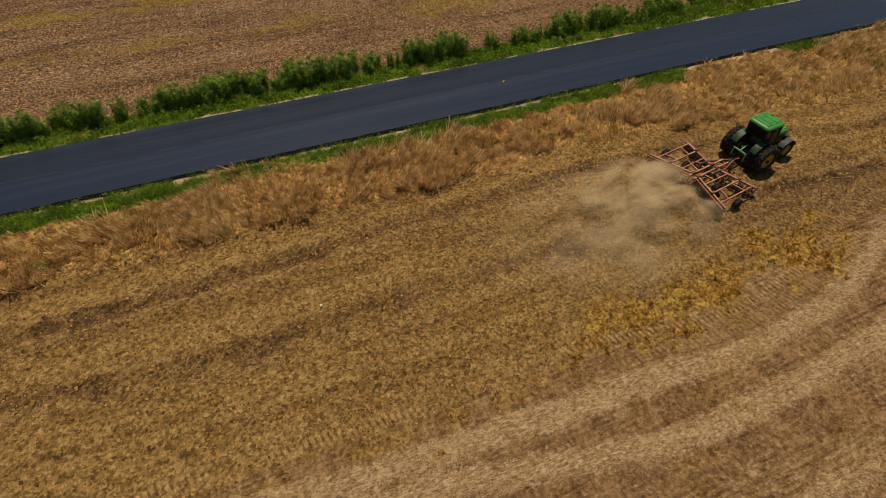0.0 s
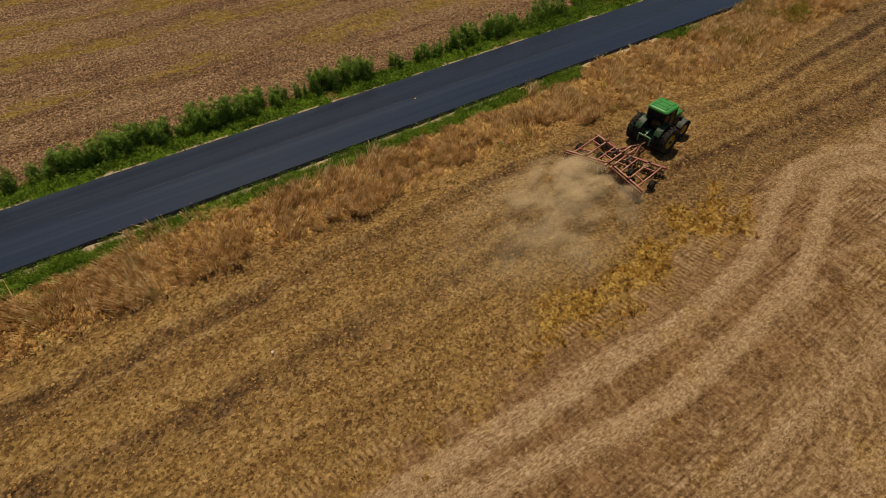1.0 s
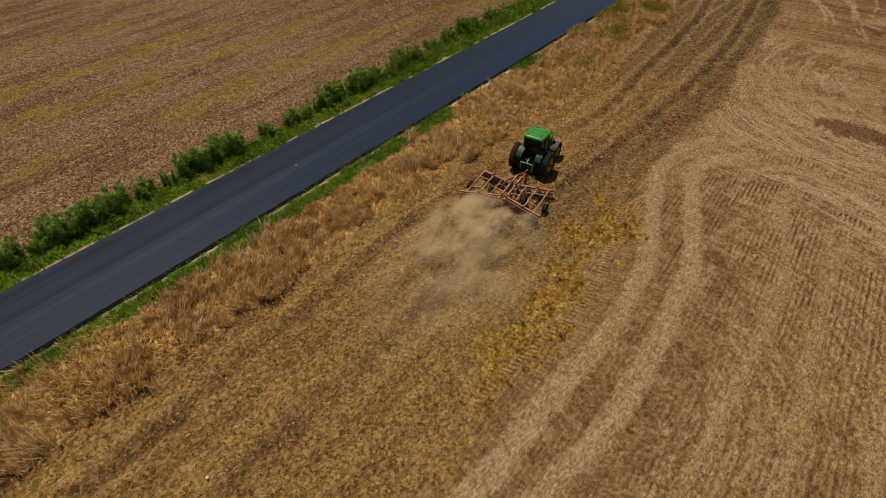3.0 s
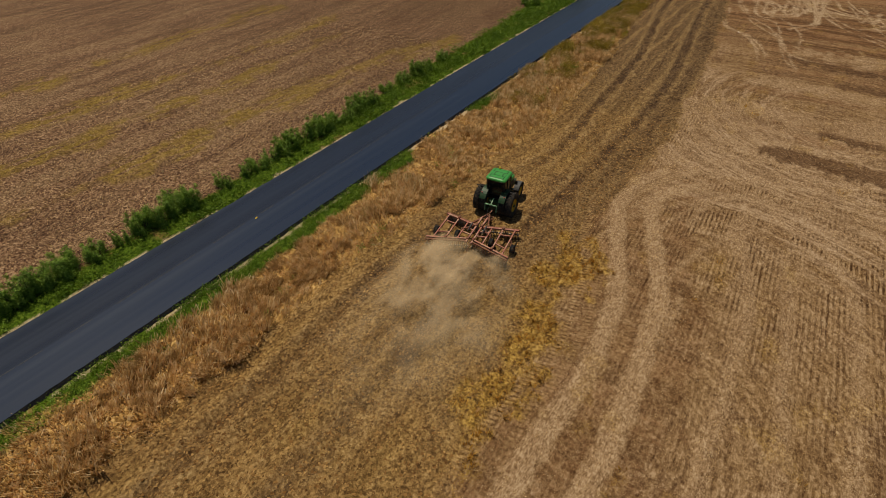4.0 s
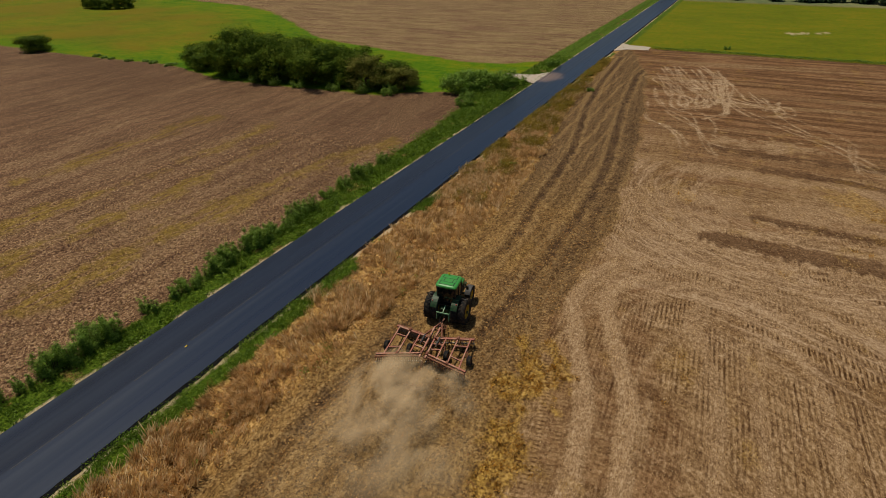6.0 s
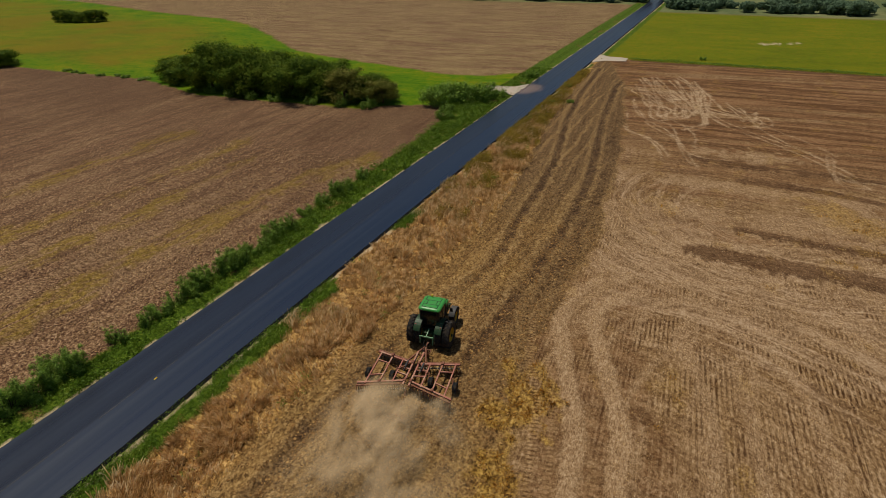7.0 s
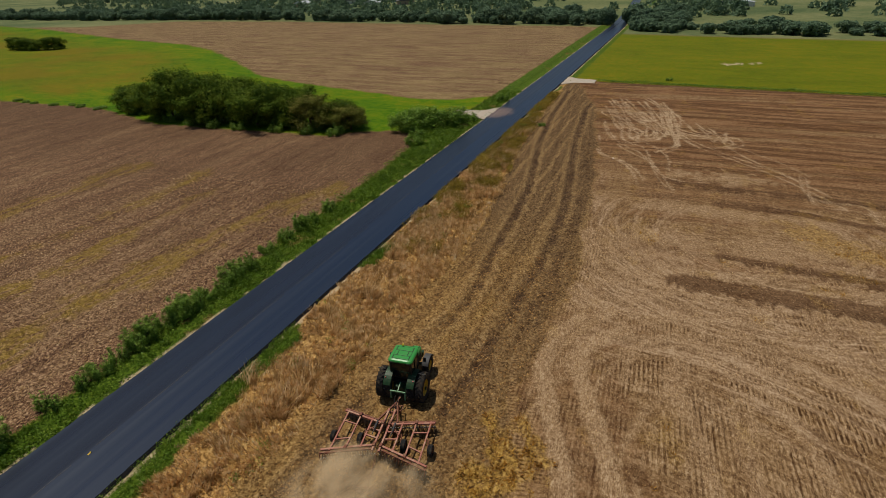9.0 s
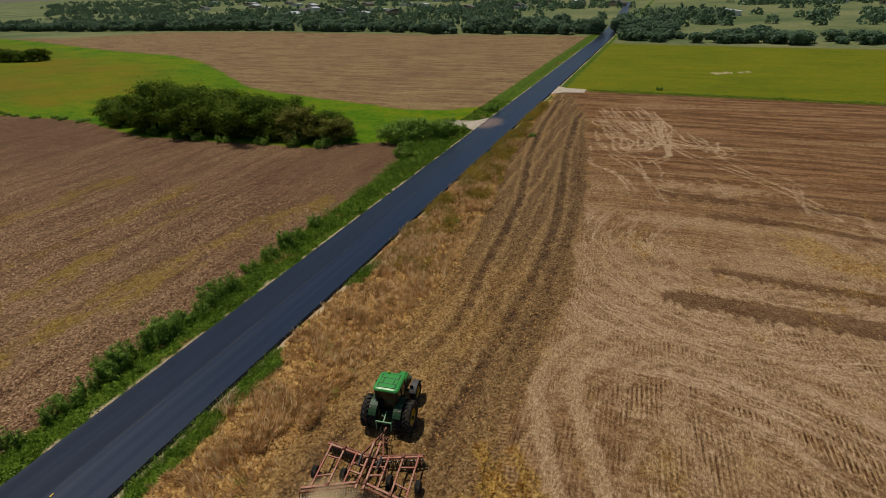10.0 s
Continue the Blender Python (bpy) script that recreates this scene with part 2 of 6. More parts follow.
    pasture = s.ramp(s.mix(0.6, s.noise(0.25, 6, 0.7), s.noise(0.012, 4)), (0.36, (0.065, 0.100, 0.040)), (0.47, (0.120, 0.150, 0.060)), (0.58, (0.19, 0.20, 0.085)), (0.72, (0.29, 0.26, 0.13)))
    gravel = tones(s.mix(0.5, s.band(tiny, 0.36, 0.64), s.cells(14.0)), (0.30, 0.21, 0.11), (0.52, 0.40, 0.24), (0.72, 0.60, 0.42), k=0.95)
    redsoil = tones(sharpen(blend((s.band(s.noise(1.1, 6, 0.75, s.stretch(0.55, 0.05, 1, -4)), 0.40, 0.60), 0.55), (grain, 0.45)), 1.2), (0.095, 0.040, 0.015), (0.205, 0.098, 0.041), (0.39, 0.215, 0.105))
    wild = s.math("MULTIPLY", s.math("SUBTRACT", s.mix(0.5, mid, s.band(fine, 0.36, 0.64)), 0.5), 1.8)

    def lay(under, over, name, k=1.0):
        a = s.attr(name)
        edge = s.math("MULTIPLY", s.math("MULTIPLY", a, s.math("SUBTRACT", 1.0, a)), 4.0)
        f = s.math("ADD", a, s.math("MULTIPLY", wild, edge), True)
        return s.mix(s.math("MULTIPLY", f, k), under, over)

    tilth = tones(grain, (0.065, 0.032, 0.014), (0.165, 0.093, 0.042), (0.255, 0.153, 0.074), (0.44, 0.285, 0.145), k=0.61)
    tilth = s.mix(s.math("MULTIPLY", passed, 0.35), tilth, tones(grain, (0.03, 0.016, 0.008), (0.092, 0.052, 0.026), (0.19, 0.115, 0.056)))
    tilth = s.mix(s.math("MULTIPLY", combed, 0.4), tilth, tones(grain, (0.12, 0.070, 0.032), (0.27, 0.170, 0.082), (0.46, 0.31, 0.165)))
    # clod shadows painted onto the tilth as well
    tilth = s.mix(s.math("MULTIPLY", clod_shade, 0.7), tilth, s.mix(grain, (0.024, 0.012, 0.006), (0.09, 0.047, 0.020)))
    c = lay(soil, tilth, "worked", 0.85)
    c = lay(c, stub, "stubble")
    c = lay(c, redsoil, "redsoil", 0.85)
    c = lay(c, tones(grain, (0.055, 0.027, 0.012), (0.135, 0.072, 0.034), (0.25, 0.145, 0.072)), "bared", 0.7)
    c = lay(c, swath, "swath", 0.9)
    c = lay(c, tones(mix_grain, (0.34, 0.21, 0.115), (0.60, 0.42, 0.25), (0.92, 0.70, 0.47)), "wheeled", 0.85)
    c = lay(c, yellow, "yellow", 0.7)
    tick = s.math("MULTIPLY", s.attr("tread"), s.band(s.math("SINE", s.math("MULTIPLY", s.attr("along"), 2 * math.pi / 0.3)), 0.0, 0.6))
    c = s.mix(s.math("MULTIPLY", tick, 0.5), c, s.mix(grain, (0.05, 0.022, 0.008), (0.16, 0.08, 0.03)))
    c = s.mix(s.math("MULTIPLY", s.attr("tread"), s.math("MULTIPLY", s.math("SUBTRACT", 1.0, tick), 0.35)), c, s.mix(grain, (0.28, 0.16, 0.07), (0.60, 0.40, 0.20)))
    c = lay(c, tones(grain, (0.20, 0.115, 0.046), (0.39, 0.24, 0.10), (0.62, 0.43, 0.21)), "ridge", 0.6)
    c = lay(c, tones(grain, (0.022, 0.012, 0.008), (0.085, 0.047, 0.026), (0.20, 0.12, 0.062)), "furrow", 0.85)
    c = lay(c, dry, "dry")
    c = lay(c, north, "north")
    c = lay(c, tones(strewn, (0.045, 0.022, 0.012), (0.125, 0.066, 0.034), (0.27, 0.155, 0.08)), "damp", 0.5)
    c = lay(c, meadow, "meadow")
    c = lay(c, s.mix(s.noise(0.8, 5, 0.7), (0.115, 0.088, 0.003), (0.26, 0.165, 0.012)), "fallow", 0.75)
    c = lay(c, pasture, "pasture")
    c = lay(c, green, "green")
    c = lay(c, gravel, "gravel", 0.9)
    nrm = s.bump(grain, 0.35, 0.04, s.bump(mid, 0.35, 0.12))
    return s.done(c, 0.95, 0, nrm, 0.1)


def asphalt_material():
    s = Shader("asphalt")
    fine, big = s.noise(60, 4, 0.7), s.noise(0.35, 5, 0.6, s.stretch(0.25, 1.5))
    sep = s.t.nodes.new("ShaderNodeSeparateXYZ")
    s.put(sep.inputs[0], s.co)
    lane = s.band(s.math("ADD", sep.outputs["Y"], s.math("MULTIPLY", s.noise(0.8, 3), 0.12)), 35.52, 35.66)
    c = s.mix(lane, (0.009, 0.021, 0.052), (0.010, 0.014, 0.027))
    c = s.mix(s.band(big, 0.4, 0.7, 0.0, 0.6), c, (0.016, 0.026, 0.050))
    c = s.mix(0.4, c, s.mix(fine, (0.006, 0.010, 0.021), (0.022, 0.031, 0.052)))
    tracks = s.noise(0.5, 3, 0.5, s.stretch(0.03, 2.2))
    c = s.mix(s.band(tracks, 0.48, 0.68, 0.0, 0.4), c, (0.022, 0.034, 0.060))
    # soil carried onto the asphalt at the field entrance
    dx = s.math("DIVIDE", s.math("SUBTRACT", sep.outputs["X"], 107.5), 6.0)
    dy = s.math("DIVIDE", s.math("SUBTRACT", sep.outputs["Y"], 38.6), 4.5)
    away = s.math("ADD", s.math("MULTIPLY", dx, dx), s.math("MULTIPLY", dy, dy))
    soiled = s.math("MULTIPLY", s.band(s.math("ADD", away, s.math("MULTIPLY", s.noise(0.7, 5, 0.7), 0.9)), 0.55, 1.35, 0.75, 0.0), s.band(fine, 0.3, 0.6, 0.6, 1.0))
    c = s.mix(soiled, c, (0.30, 0.19, 0.13))
    return s.done(c, s.band(tracks, 0.3, 0.7, 0.27, 0.33), 0, s.bump(fine, 0.05, 0.003), 0.6)


M = {
    "ground": ground_material(),
    "asphalt": asphalt_material(),
    "asphalt_edge": worn("asphalt_edge", (0.014, 0.015, 0.018), 0.9, dirty=0.1, spec=0.15),
    "dirty_gravel": worn("pale_gravel", (0.50, 0.44, 0.36), 0.95, dirt=(0.45, 0.30, 0.20), dirty=0.6, scale=1.2, spec=0.1),
    "green": worn("green_paint", (0.040, 0.31, 0.055), 0.35, dirty=0.12, spec=0.5),
    "dark_green": worn("dusty_green_paint", (0.008, 0.045, 0.012), 0.5, dirty=0.15, spec=0.4),
    "pale_green": worn("sun_bleached_green", (0.20, 0.42, 0.22), 0.4, dirty=0.25, spec=0.4),
    "yellow": worn("yellow_paint", (0.62, 0.40, 0.02), 0.45, dirty=0.45, scale=9),
    "black": worn("black_plastic", (0.012, 0.013, 0.014), 0.5, dirty=0.1),
    "rubber": worn("dusty_tyre_rubber", (0.018, 0.018, 0.019), 0.85, dirty=0.35, scale=4, spec=0.2),
    "grey": worn("grey_plastic", (0.06, 0.062, 0.066), 0.6, dirty=0.3),
    "steel": worn("scoured_steel", (0.30, 0.27, 0.24), 0.45, 0.7, dirty=0.5, scale=10),
    "red": worn("faded_red_paint", (0.40, 0.150, 0.105), 0.65, dirt=(0.55, 0.36, 0.25), dirty=0.85, scale=3, spec=0.25),
    "rust": worn("rusty_red_iron", (0.21, 0.080, 0.052), 0.8, dirt=(0.36, 0.23, 0.14), dirty=0.6, scale=5, spec=0.2),
    "bark": worn("bark", (0.075, 0.052, 0.034), 0.95, dirty=0.3, scale=4, spec=0.1),
    "wood": worn("weathered_wood", (0.22, 0.18, 0.14), 0.9, dirty=0.3, spec=0.1),
    "white": worn("white_paint", (0.78, 0.77, 0.74), 0.6, dirty=0.12),
    "metal_roof": worn("pale_metal_roof", (0.66, 0.68, 0.70), 0.4, 0.2, dirty=0.15),
    "shingle": worn("grey_shingle", (0.13, 0.12, 0.12), 0.9, dirty=0.3),
    "brick": worn("tan_wall", (0.42, 0.33, 0.25), 0.85, dirty=0.2),
    "amber": worn("amber_lens", (0.95, 0.68, 0.06), 0.2, dirty=0.0, spec=0.6),
    "redlens": worn("red_lens", (0.5, 0.02, 0.02), 0.3, dirty=0.05),
    "hedge": leafy("shrub_leaf", (0.075, 0.150, 0.014), (0.165, 0.285, 0.034), (0.33, 0.46, 0.07), clump=1.6, deep=0.4),
    "oak": leafy("tree_leaf", (0.034, 0.070, 0.008), (0.088, 0.145, 0.014), (0.185, 0.240, 0.028), clump=0.35, deep=0.65, spec=0.03),
    "thin_oak": leafy("thin_tree_leaf", (0.075, 0.090, 0.015), (0.155, 0.165, 0.030), (0.28, 0.26, 0.060), clump=0.5, deep=0.5, spec=0.03),
    # aerial haze painted into the leaf colour: lifted, bluish, little contrast
    "hazed_leaf": leafy("hazed_far_leaf", (0.100, 0.165, 0.100), (0.130, 0.200, 0.118), (0.165, 0.235, 0.130), clump=0.12, spec=0.05),
    "grass": leafy("verge_grass", (0.065, 0.125, 0.008), (0.125, 0.225, 0.016), (0.24, 0.32, 0.036)),
    "straw": leafy("dry_grass", (0.33, 0.185, 0.056), (0.70, 0.455, 0.185), (0.97, 0.79, 0.50), clump=2.0, deep=0.66),
    "weed": leafy("brown_weed", (0.14, 0.072, 0.020), (0.27, 0.15, 0.042), (0.44, 0.27, 0.085)),
    "ragweed": leafy("yellowing_weed_leaf", (0.13, 0.100, 0.012), (0.30, 0.22, 0.028), (0.50, 0.36, 0.06), clump=0.8),
    "oil": leafy("yellowed_weed", (0.22, 0.098, 0.014), (0.48, 0.235, 0.034), (0.80, 0.46, 0.085), clump=1.5),
}


def glass_material():
    s = Shader("tinted_cab_glass")
    s.done((0.012, 0.016, 0.016), 0.06, 0, None, 0.6)
    tp = s.t.nodes.new("ShaderNodeBsdfTransparent")
    tp.inputs[0].default_value = (0.35, 0.42, 0.40, 1)
    mx = s.t.nodes.new("ShaderNodeMixShader")
    mx.inputs[0].default_value = 0.6
    s.t.links.new(tp.outputs[0], mx.inputs[1])
    s.t.links.new(s.b.outputs[0], mx.inputs[2])
    s.t.links.new(mx.outputs[0], s.t.nodes["Material Output"].inputs["Surface"])
    return s.m


def dust_material():
    s = Shader("hanging_dust")
    puffs = s.noise(0.5, 6, 0.62, s.stretch(0.6, 1.0, 0.8), 0.5)
    a = s.math("MULTIPLY", s.attr("haze"), s.band(puffs, 0.36, 0.62, 0.05, 1.0))
    df = s.t.nodes.new("ShaderNodeBsdfDiffuse")
    df.inputs[0].default_value = (0.60, 0.44, 0.26, 1)
    tp = s.t.nodes.new("ShaderNodeBsdfTransparent")
    mx = s.t.nodes.new("ShaderNodeMixShader")
    s.put(mx.inputs[0], a)
    s.t.links.new(tp.outputs[0], mx.inputs[1])
    s.t.links.new(df.outputs[0], mx.inputs[2])
    s.t.links.new(mx.outputs[0], s.t.nodes["Material Output"].inputs["Surface"])
    return s.m


M["glass"], M["dust"] = glass_material(), dust_material()


# ---- mesh helpers ----
def mesh_of(name, verts, faces, material, smooth=False):
    me = bpy.data.meshes.new(name)
    me.from_pydata([tuple(v) for v in verts], [], faces)
    me.materials.append(material)
    if smooth:
        me.polygons.foreach_set("use_smooth", [True] * len(me.polygons))
    return me


def quads_mesh(name, corners, material):
    """Loose quads, fast: corners is n x 4 x 3."""
    n = len(corners)
    me = bpy.data.meshes.new(name)
    me.vertices.add(4 * n)
    me.vertices.foreach_set("co", np.asarray(corners, dtype=np.float32).ravel())
    me.loops.add(4 * n)
    me.loops.foreach_set("vertex_index", np.arange(4 * n, dtype=np.int32))
    me.polygons.add(n)
    me.polygons.foreach_set("loop_start", np.arange(0, 4 * n, 4, dtype=np.int32))
    me.materials.append(material)
    me.update(calc_edges=True)
    return me


def part(name, bm, material, parent=None, label="", smooth=False):
    """One bmesh as one mesh object, under a thing or a part."""
    me = bpy.data.meshes.new(name)
    bm.to_mesh(me)
    bm.free()
    me.materials.append(material)
    if smooth:
        me.polygons.foreach_set("use_smooth", [True] * len(me.polygons))
    ob = new(name, me)
    if parent:
        ob.parent = parent
    if label:
        ob["label"] = label
    return ob


def share(name, mesh, parent, m=None, label=""):
    ob = new(name, mesh)
    ob.parent = parent
    if m is not None:
        ob.matrix_basis = m
    if label:
        ob["label"] = label
    return ob


def box(bm, size, m=None, bevel=0.0):
    g = bmesh.ops.create_cube(bm, size=1.0, matrix=(m or Matrix()) @ Matrix.Diagonal((*size, 1)))
    if bevel:
        es = list({e for v in g["verts"] for e in v.link_edges})
        bmesh.ops.bevel(bm, geom=es, offset=bevel, segments=2, affect="EDGES", profile=0.6)
    return bm


def bar(bm, a, b, w, h=None, bevel=0.0):
    """A square bar from a to b."""
    a, b = Vector(a), Vector(b)
    d = b - a
    q = d.to_track_quat("X", "Z").to_matrix().to_4x4()
    return box(bm, (d.length, w, h or w), Matrix.Translation((a + b) / 2) @ q, bevel)


def rod(bm, a, b, r, r2=None, seg=10):
    a, b = Vector(a), Vector(b)
    d = b - a
    q = d.to_track_quat("Z", "Y").to_matrix().to_4x4()
    bmesh.ops.create_cone(bm, cap_ends=True, segments=seg, radius1=r, radius2=r if r2 is None else r2, depth=d.length, matrix=Matrix.Translation((a + b) / 2) @ q)
    return bm


def lathe(bm, profile, seg=28, closed=False):
    """Turn (radius, y) points round the y axis."""
    rings = []
    for i in range(seg):
        a = 2 * math.pi * i / seg
        rings.append([bm.verts.new((r * math.cos(a), y, r * math.sin(a))) for r, y in profile])
    k = len(profile)
    for i in range(seg):
        p, q = rings[i], rings[(i + 1) % seg]
        for j in range(k if closed else k - 1):
            bm.faces.new((p[j], p[(j + 1) % k], q[(j + 1) % k], q[j]))
    return bm


def lattice(ix, iy, seed):
    h = (ix.astype(np.int64) * 374761393 + iy.astype(np.int64) * 668265263 + seed * 974711) & 0x7FFFFFFF
    h = ((h ^ (h >> 13)) * 1274126177) & 0x7FFFFFFF
    return ((h ^ (h >> 16)) & 0xFFFF) / 65535.0


def value_noise(x, y, seed=0):
    ix, iy = np.floor(x).astype(np.int64), np.floor(y).astype(np.int64)
    fx, fy = x - ix, y - iy
    fx, fy = fx * fx * (3 - 2 * fx), fy * fy * (3 - 2 * fy)
    a, b = lattice(ix, iy, seed), lattice(ix + 1, iy, seed)
    c, d = lattice(ix, iy + 1, seed), lattice(ix + 1, iy + 1, seed)
    return (a * (1 - fx) + b * fx) * (1 - fy) + (c * (1 - fx) + d * fx) * fy


def fbm(x, y, octaves=4, seed=0):
    out, amp, tot = 0.0, 1.0, 0.0
    for o in range(octaves):
        out = out + amp * value_noise(x * 2 ** o, y * 2 ** o, seed + o * 17)
        tot += amp
        amp *= 0.55
    return out / tot


def step(v, lo, hi):
    u = np.clip((v - lo) / (hi - lo), 0, 1)
    return u * u * (3 - 2 * u)


def line_distance(x, y, pts):
    d = np.full(np.shape(x), 1e9)
    for (ax, ay), (bx, by) in zip(pts, pts[1:]):
        vx, vy = bx - ax, by - ay
        u = np.clip(((x - ax) * vx + (y - ay) * vy) / (vx * vx + vy * vy), 0, 1)
        d = np.minimum(d, np.hypot(x - ax - u * vx, y - ay - u * vy))
    return d


def smooth_line(pts, n=6):
    """Catmull-Rom through the points."""
    out = []
    p = [pts[0]] + list(pts) + [pts[-1]]
    for i in range(1, len(p) - 2):
        for k in range(n):
            t = k / n
            out.append(tuple(0.5 * (2 * b + (c - a) * t + (2 * a - 5 * b + 4 * c - d) * t * t + (3 * b - a - 3 * c + d) * t ** 3)
                             for a, b, c, d in zip(p[i - 1], p[i], p[i + 1], p[i + 2])))
    return out + [tuple(pts[-1])]


# ---- the plan ----
ROAD_S, ROAD_N = 32.30, 38.73


def dry_edge(x):      # where the worked soil meets the dry verge
    return np.interp(x, [-30, 20, 33, 48, 60, 84, 104, 128, 150], [25.4, 25.4, 24.4, 23.8, 24.3, 27.3, 29.2, 30.2, 31.5])


def tilled_edge(x):   # where the worked soil meets the stubble
    return np.interp(x, [-30, 2, 10, 20, 32, 49, 61, 77, 99, 116, 135, 150], [10.2, 10.4, 11.2, 11.9, 13.3, 12.4, 13.4, 14.6, 17.8, 20.4, 25.5, 32])


def north_verge(x):   # where the verge beyond the road meets the field
    return np.interp(x, [-30, 25, 36, 50, 66, 80, 92, 110], [41.3, 41.4, 42.0, 42.8, 43.2, 44.2, 47.0, 44.0])


def grove_line(y):    # where the field beyond the road ends
    return np.interp(y, [40, 48, 58, 62, 100, 125, 150, 400], [92, 91, 87, 83, 81, 88, 87, 95])


def meadow_line(y):   # where the meadow gives way to the far field
    return np.interp(y, [40, 46, 51, 62, 80, 100, 116, 143, 182, 210, 260, 387, 600], [122, 121, 117, 116, 121, 126, 132, 153, 181, 194, 206, 249, 300])


FURROW_A = [(-60, 21.7), (-16, 22.1), (-8, 22.0), (0, 22.5), (20, 23.2), (27, 22.8), (34, 21.9), (42, 20.0), (50, 20.8), (59, 21.2), (70, 22.0), (87, 25.0), (105, 27.1), (133, 28.8)]
FURROW_B = [(-60, 18.2), (-15, 17.8), (-8, 17.3), (-4, 17.0), (10, 17.4), (26, 17.6), (33, 16.7), (42, 16.4), (55, 16.1), (63, 16.4), (74, 17.7), (92, 20.1), (116, 22.2), (137, 19.9)]
SWATHS = [smooth_line(p) for p in (
    [(-40, 12.5), (-10, 9.8), (-3, 9.0), (4, 8.7), (9, 8.45), (15, 8.4), (20, 8.1), (26.3, 9.1), (32, 11.1), (36, 12.4), (39.5, 12.4), (42.5, 11.0)],
    [(-30, 10.2), (0.7, 7.5), (5.5, 6.8), (13, 5.5), (20, 5.75), (26.8, 6.5), (33.5, 8.9), (37, 10.0), (40, 9.6), (42, 7.6)],
    [(-20, 4.0), (2, 2.6), (12.5, 1.35), (19, 1.4), (26, 1.5), (32.5, 2.3), (37, 4.2), (40, 3.5)],
    [(-20, 1.5), (5, -0.6), (15, -1.6), (19, -1.8), (24, -1.0), (28, -0.7), (35, 0.4)],
    [(-10, -4.2), (10, -5.0), (22, -4.6), (32, -4.0), (38, -2.0)],
)]


def turning_tracks():
    """Narrow wheel tracks left by turning machines: arcs about several centres."""
    r, out = random.Random(12), []
    for k in range(26):
        cx, cy = r.uniform(27, 40), r.uniform(-18, 0)
        R = min(r.uniform(11, 30), 12.6 - cy)
        a0, a1 = r.uniform(-1.5, -0.8), r.uniform(1.2, 1.75)
        out.append([(cx + R * math.cos(a0 + (a1 - a0) * i / 14), cy + R * math.sin(a0 + (a1 - a0) * i / 14)) for i in range(15)])
    for k in range(12):
        x0, y0, a = r.uniform(44, 60), r.uniform(8, 13), r.uniform(-2.0, -1.3)
        out.append([(x0 + 3 * i * math.cos(a + 0.02 * i), y0 + 3 * i * math.sin(a + 0.02 * i)) for i in range(12)])
    for k in range(16):               # wide sweeps where the machines swung round
        cx, cy, R, a0 = r.uniform(44, 62), r.uniform(-14, 4), r.uniform(4, 13), r.uniform(0.2, 2.6)
        out.append([(cx + R * math.cos(a0 + 0.16 * i), min(cy + R * math.sin(a0 + 0.16 * i), 12.5)) for i in range(11)])
    # the tangle of turns near the field's corner: each pass driven two or three times, a wheel's width apart
    for line in LOOPS + SWEEPS:
        line = smooth_line(line, 4)
        for k in range(3 if line[0][0] > 106 else 2):
            ox, oy, ph = r.uniform(-2.6, 2.6), r.uniform(-1.6, 1.3), r.uniform(0, 6)
            out.append([(px + ox + 0.8 * math.sin(0.55 * i + ph), py + oy + 0.6 * math.sin(0.6 * i + 2 * ph)) for i, (px, py) in enumerate(line)])
    return out


LOOPS = [        # each begins at the field's far side, beyond x = 106
    [(114, 17.8), (106, 14.3), (96, 13), (94, 9.8), (100.5, 7.9), (114, 12)],
    [(123, 10), (110, 7.7), (102, 5.8), (95, 6.2), (92, 7.7)],
    [(123, 8), (110, 5), (103, 3.4), (100, -0.3)],
    [(117.5, 16.6), (106, 12.2), (102.5, 10), (97.6, 10.7)],
    [(107, 1.5), (100.3, -0.5), (103, -2.3), (99, -3), (97, -1.2)],
    [(123, 16), (110.6, 12), (102, 8)],
    [(124, 12.8), (107, 8), (100.6, 4.6)],
    [(127.5, 10.1), (119.9, 8.1), (111.4, 5.4), (103.5, 4.8), (99.5, 6.0)],
    [(128.5, 17.5), (116, 13.6), (108, 10), (100.5, 8.7)],
    [(122.2, 19), (110.5, 16.6), (102.8, 13.8), (97.8, 12)],
]
SWEEPS = [
    [(105.7, 17.6), (94.5, 14.6), (90, 10.8), (83.5, 8), (74, 6.3)],
    [(94.6, 16.5), (87, 14.4), (83, 11), (74.5, 8)],
    [(94, 12), (87.7, 8.3), (81, 6.4), (79.5, 2.4), (81, -3)],
    [(99.4, 5.5), (98.8, -1), (91.5, -5), (82.7, -10)],
    [(99.8, 3.8), (92, -2.3), (84.8, -6.5), (75.6, -13.7)],
    [(84, -9), (76, -9.5), (73.8, -13.3), (68.4, -15), (60, -21)],
]


TRACKS = turning_tracks()
OLIVE = [[(-40, 69.5), (0, 69.4), (40, 66.8), (60, 67)], [(-40, 62), (3, 61.3), (20, 60.3), (43, 60.1), (56, 61)], [(-30, 53), (12, 52), (48, 50), (61, 46.5)], [(-40, 78), (10, 80), (60, 80)]]


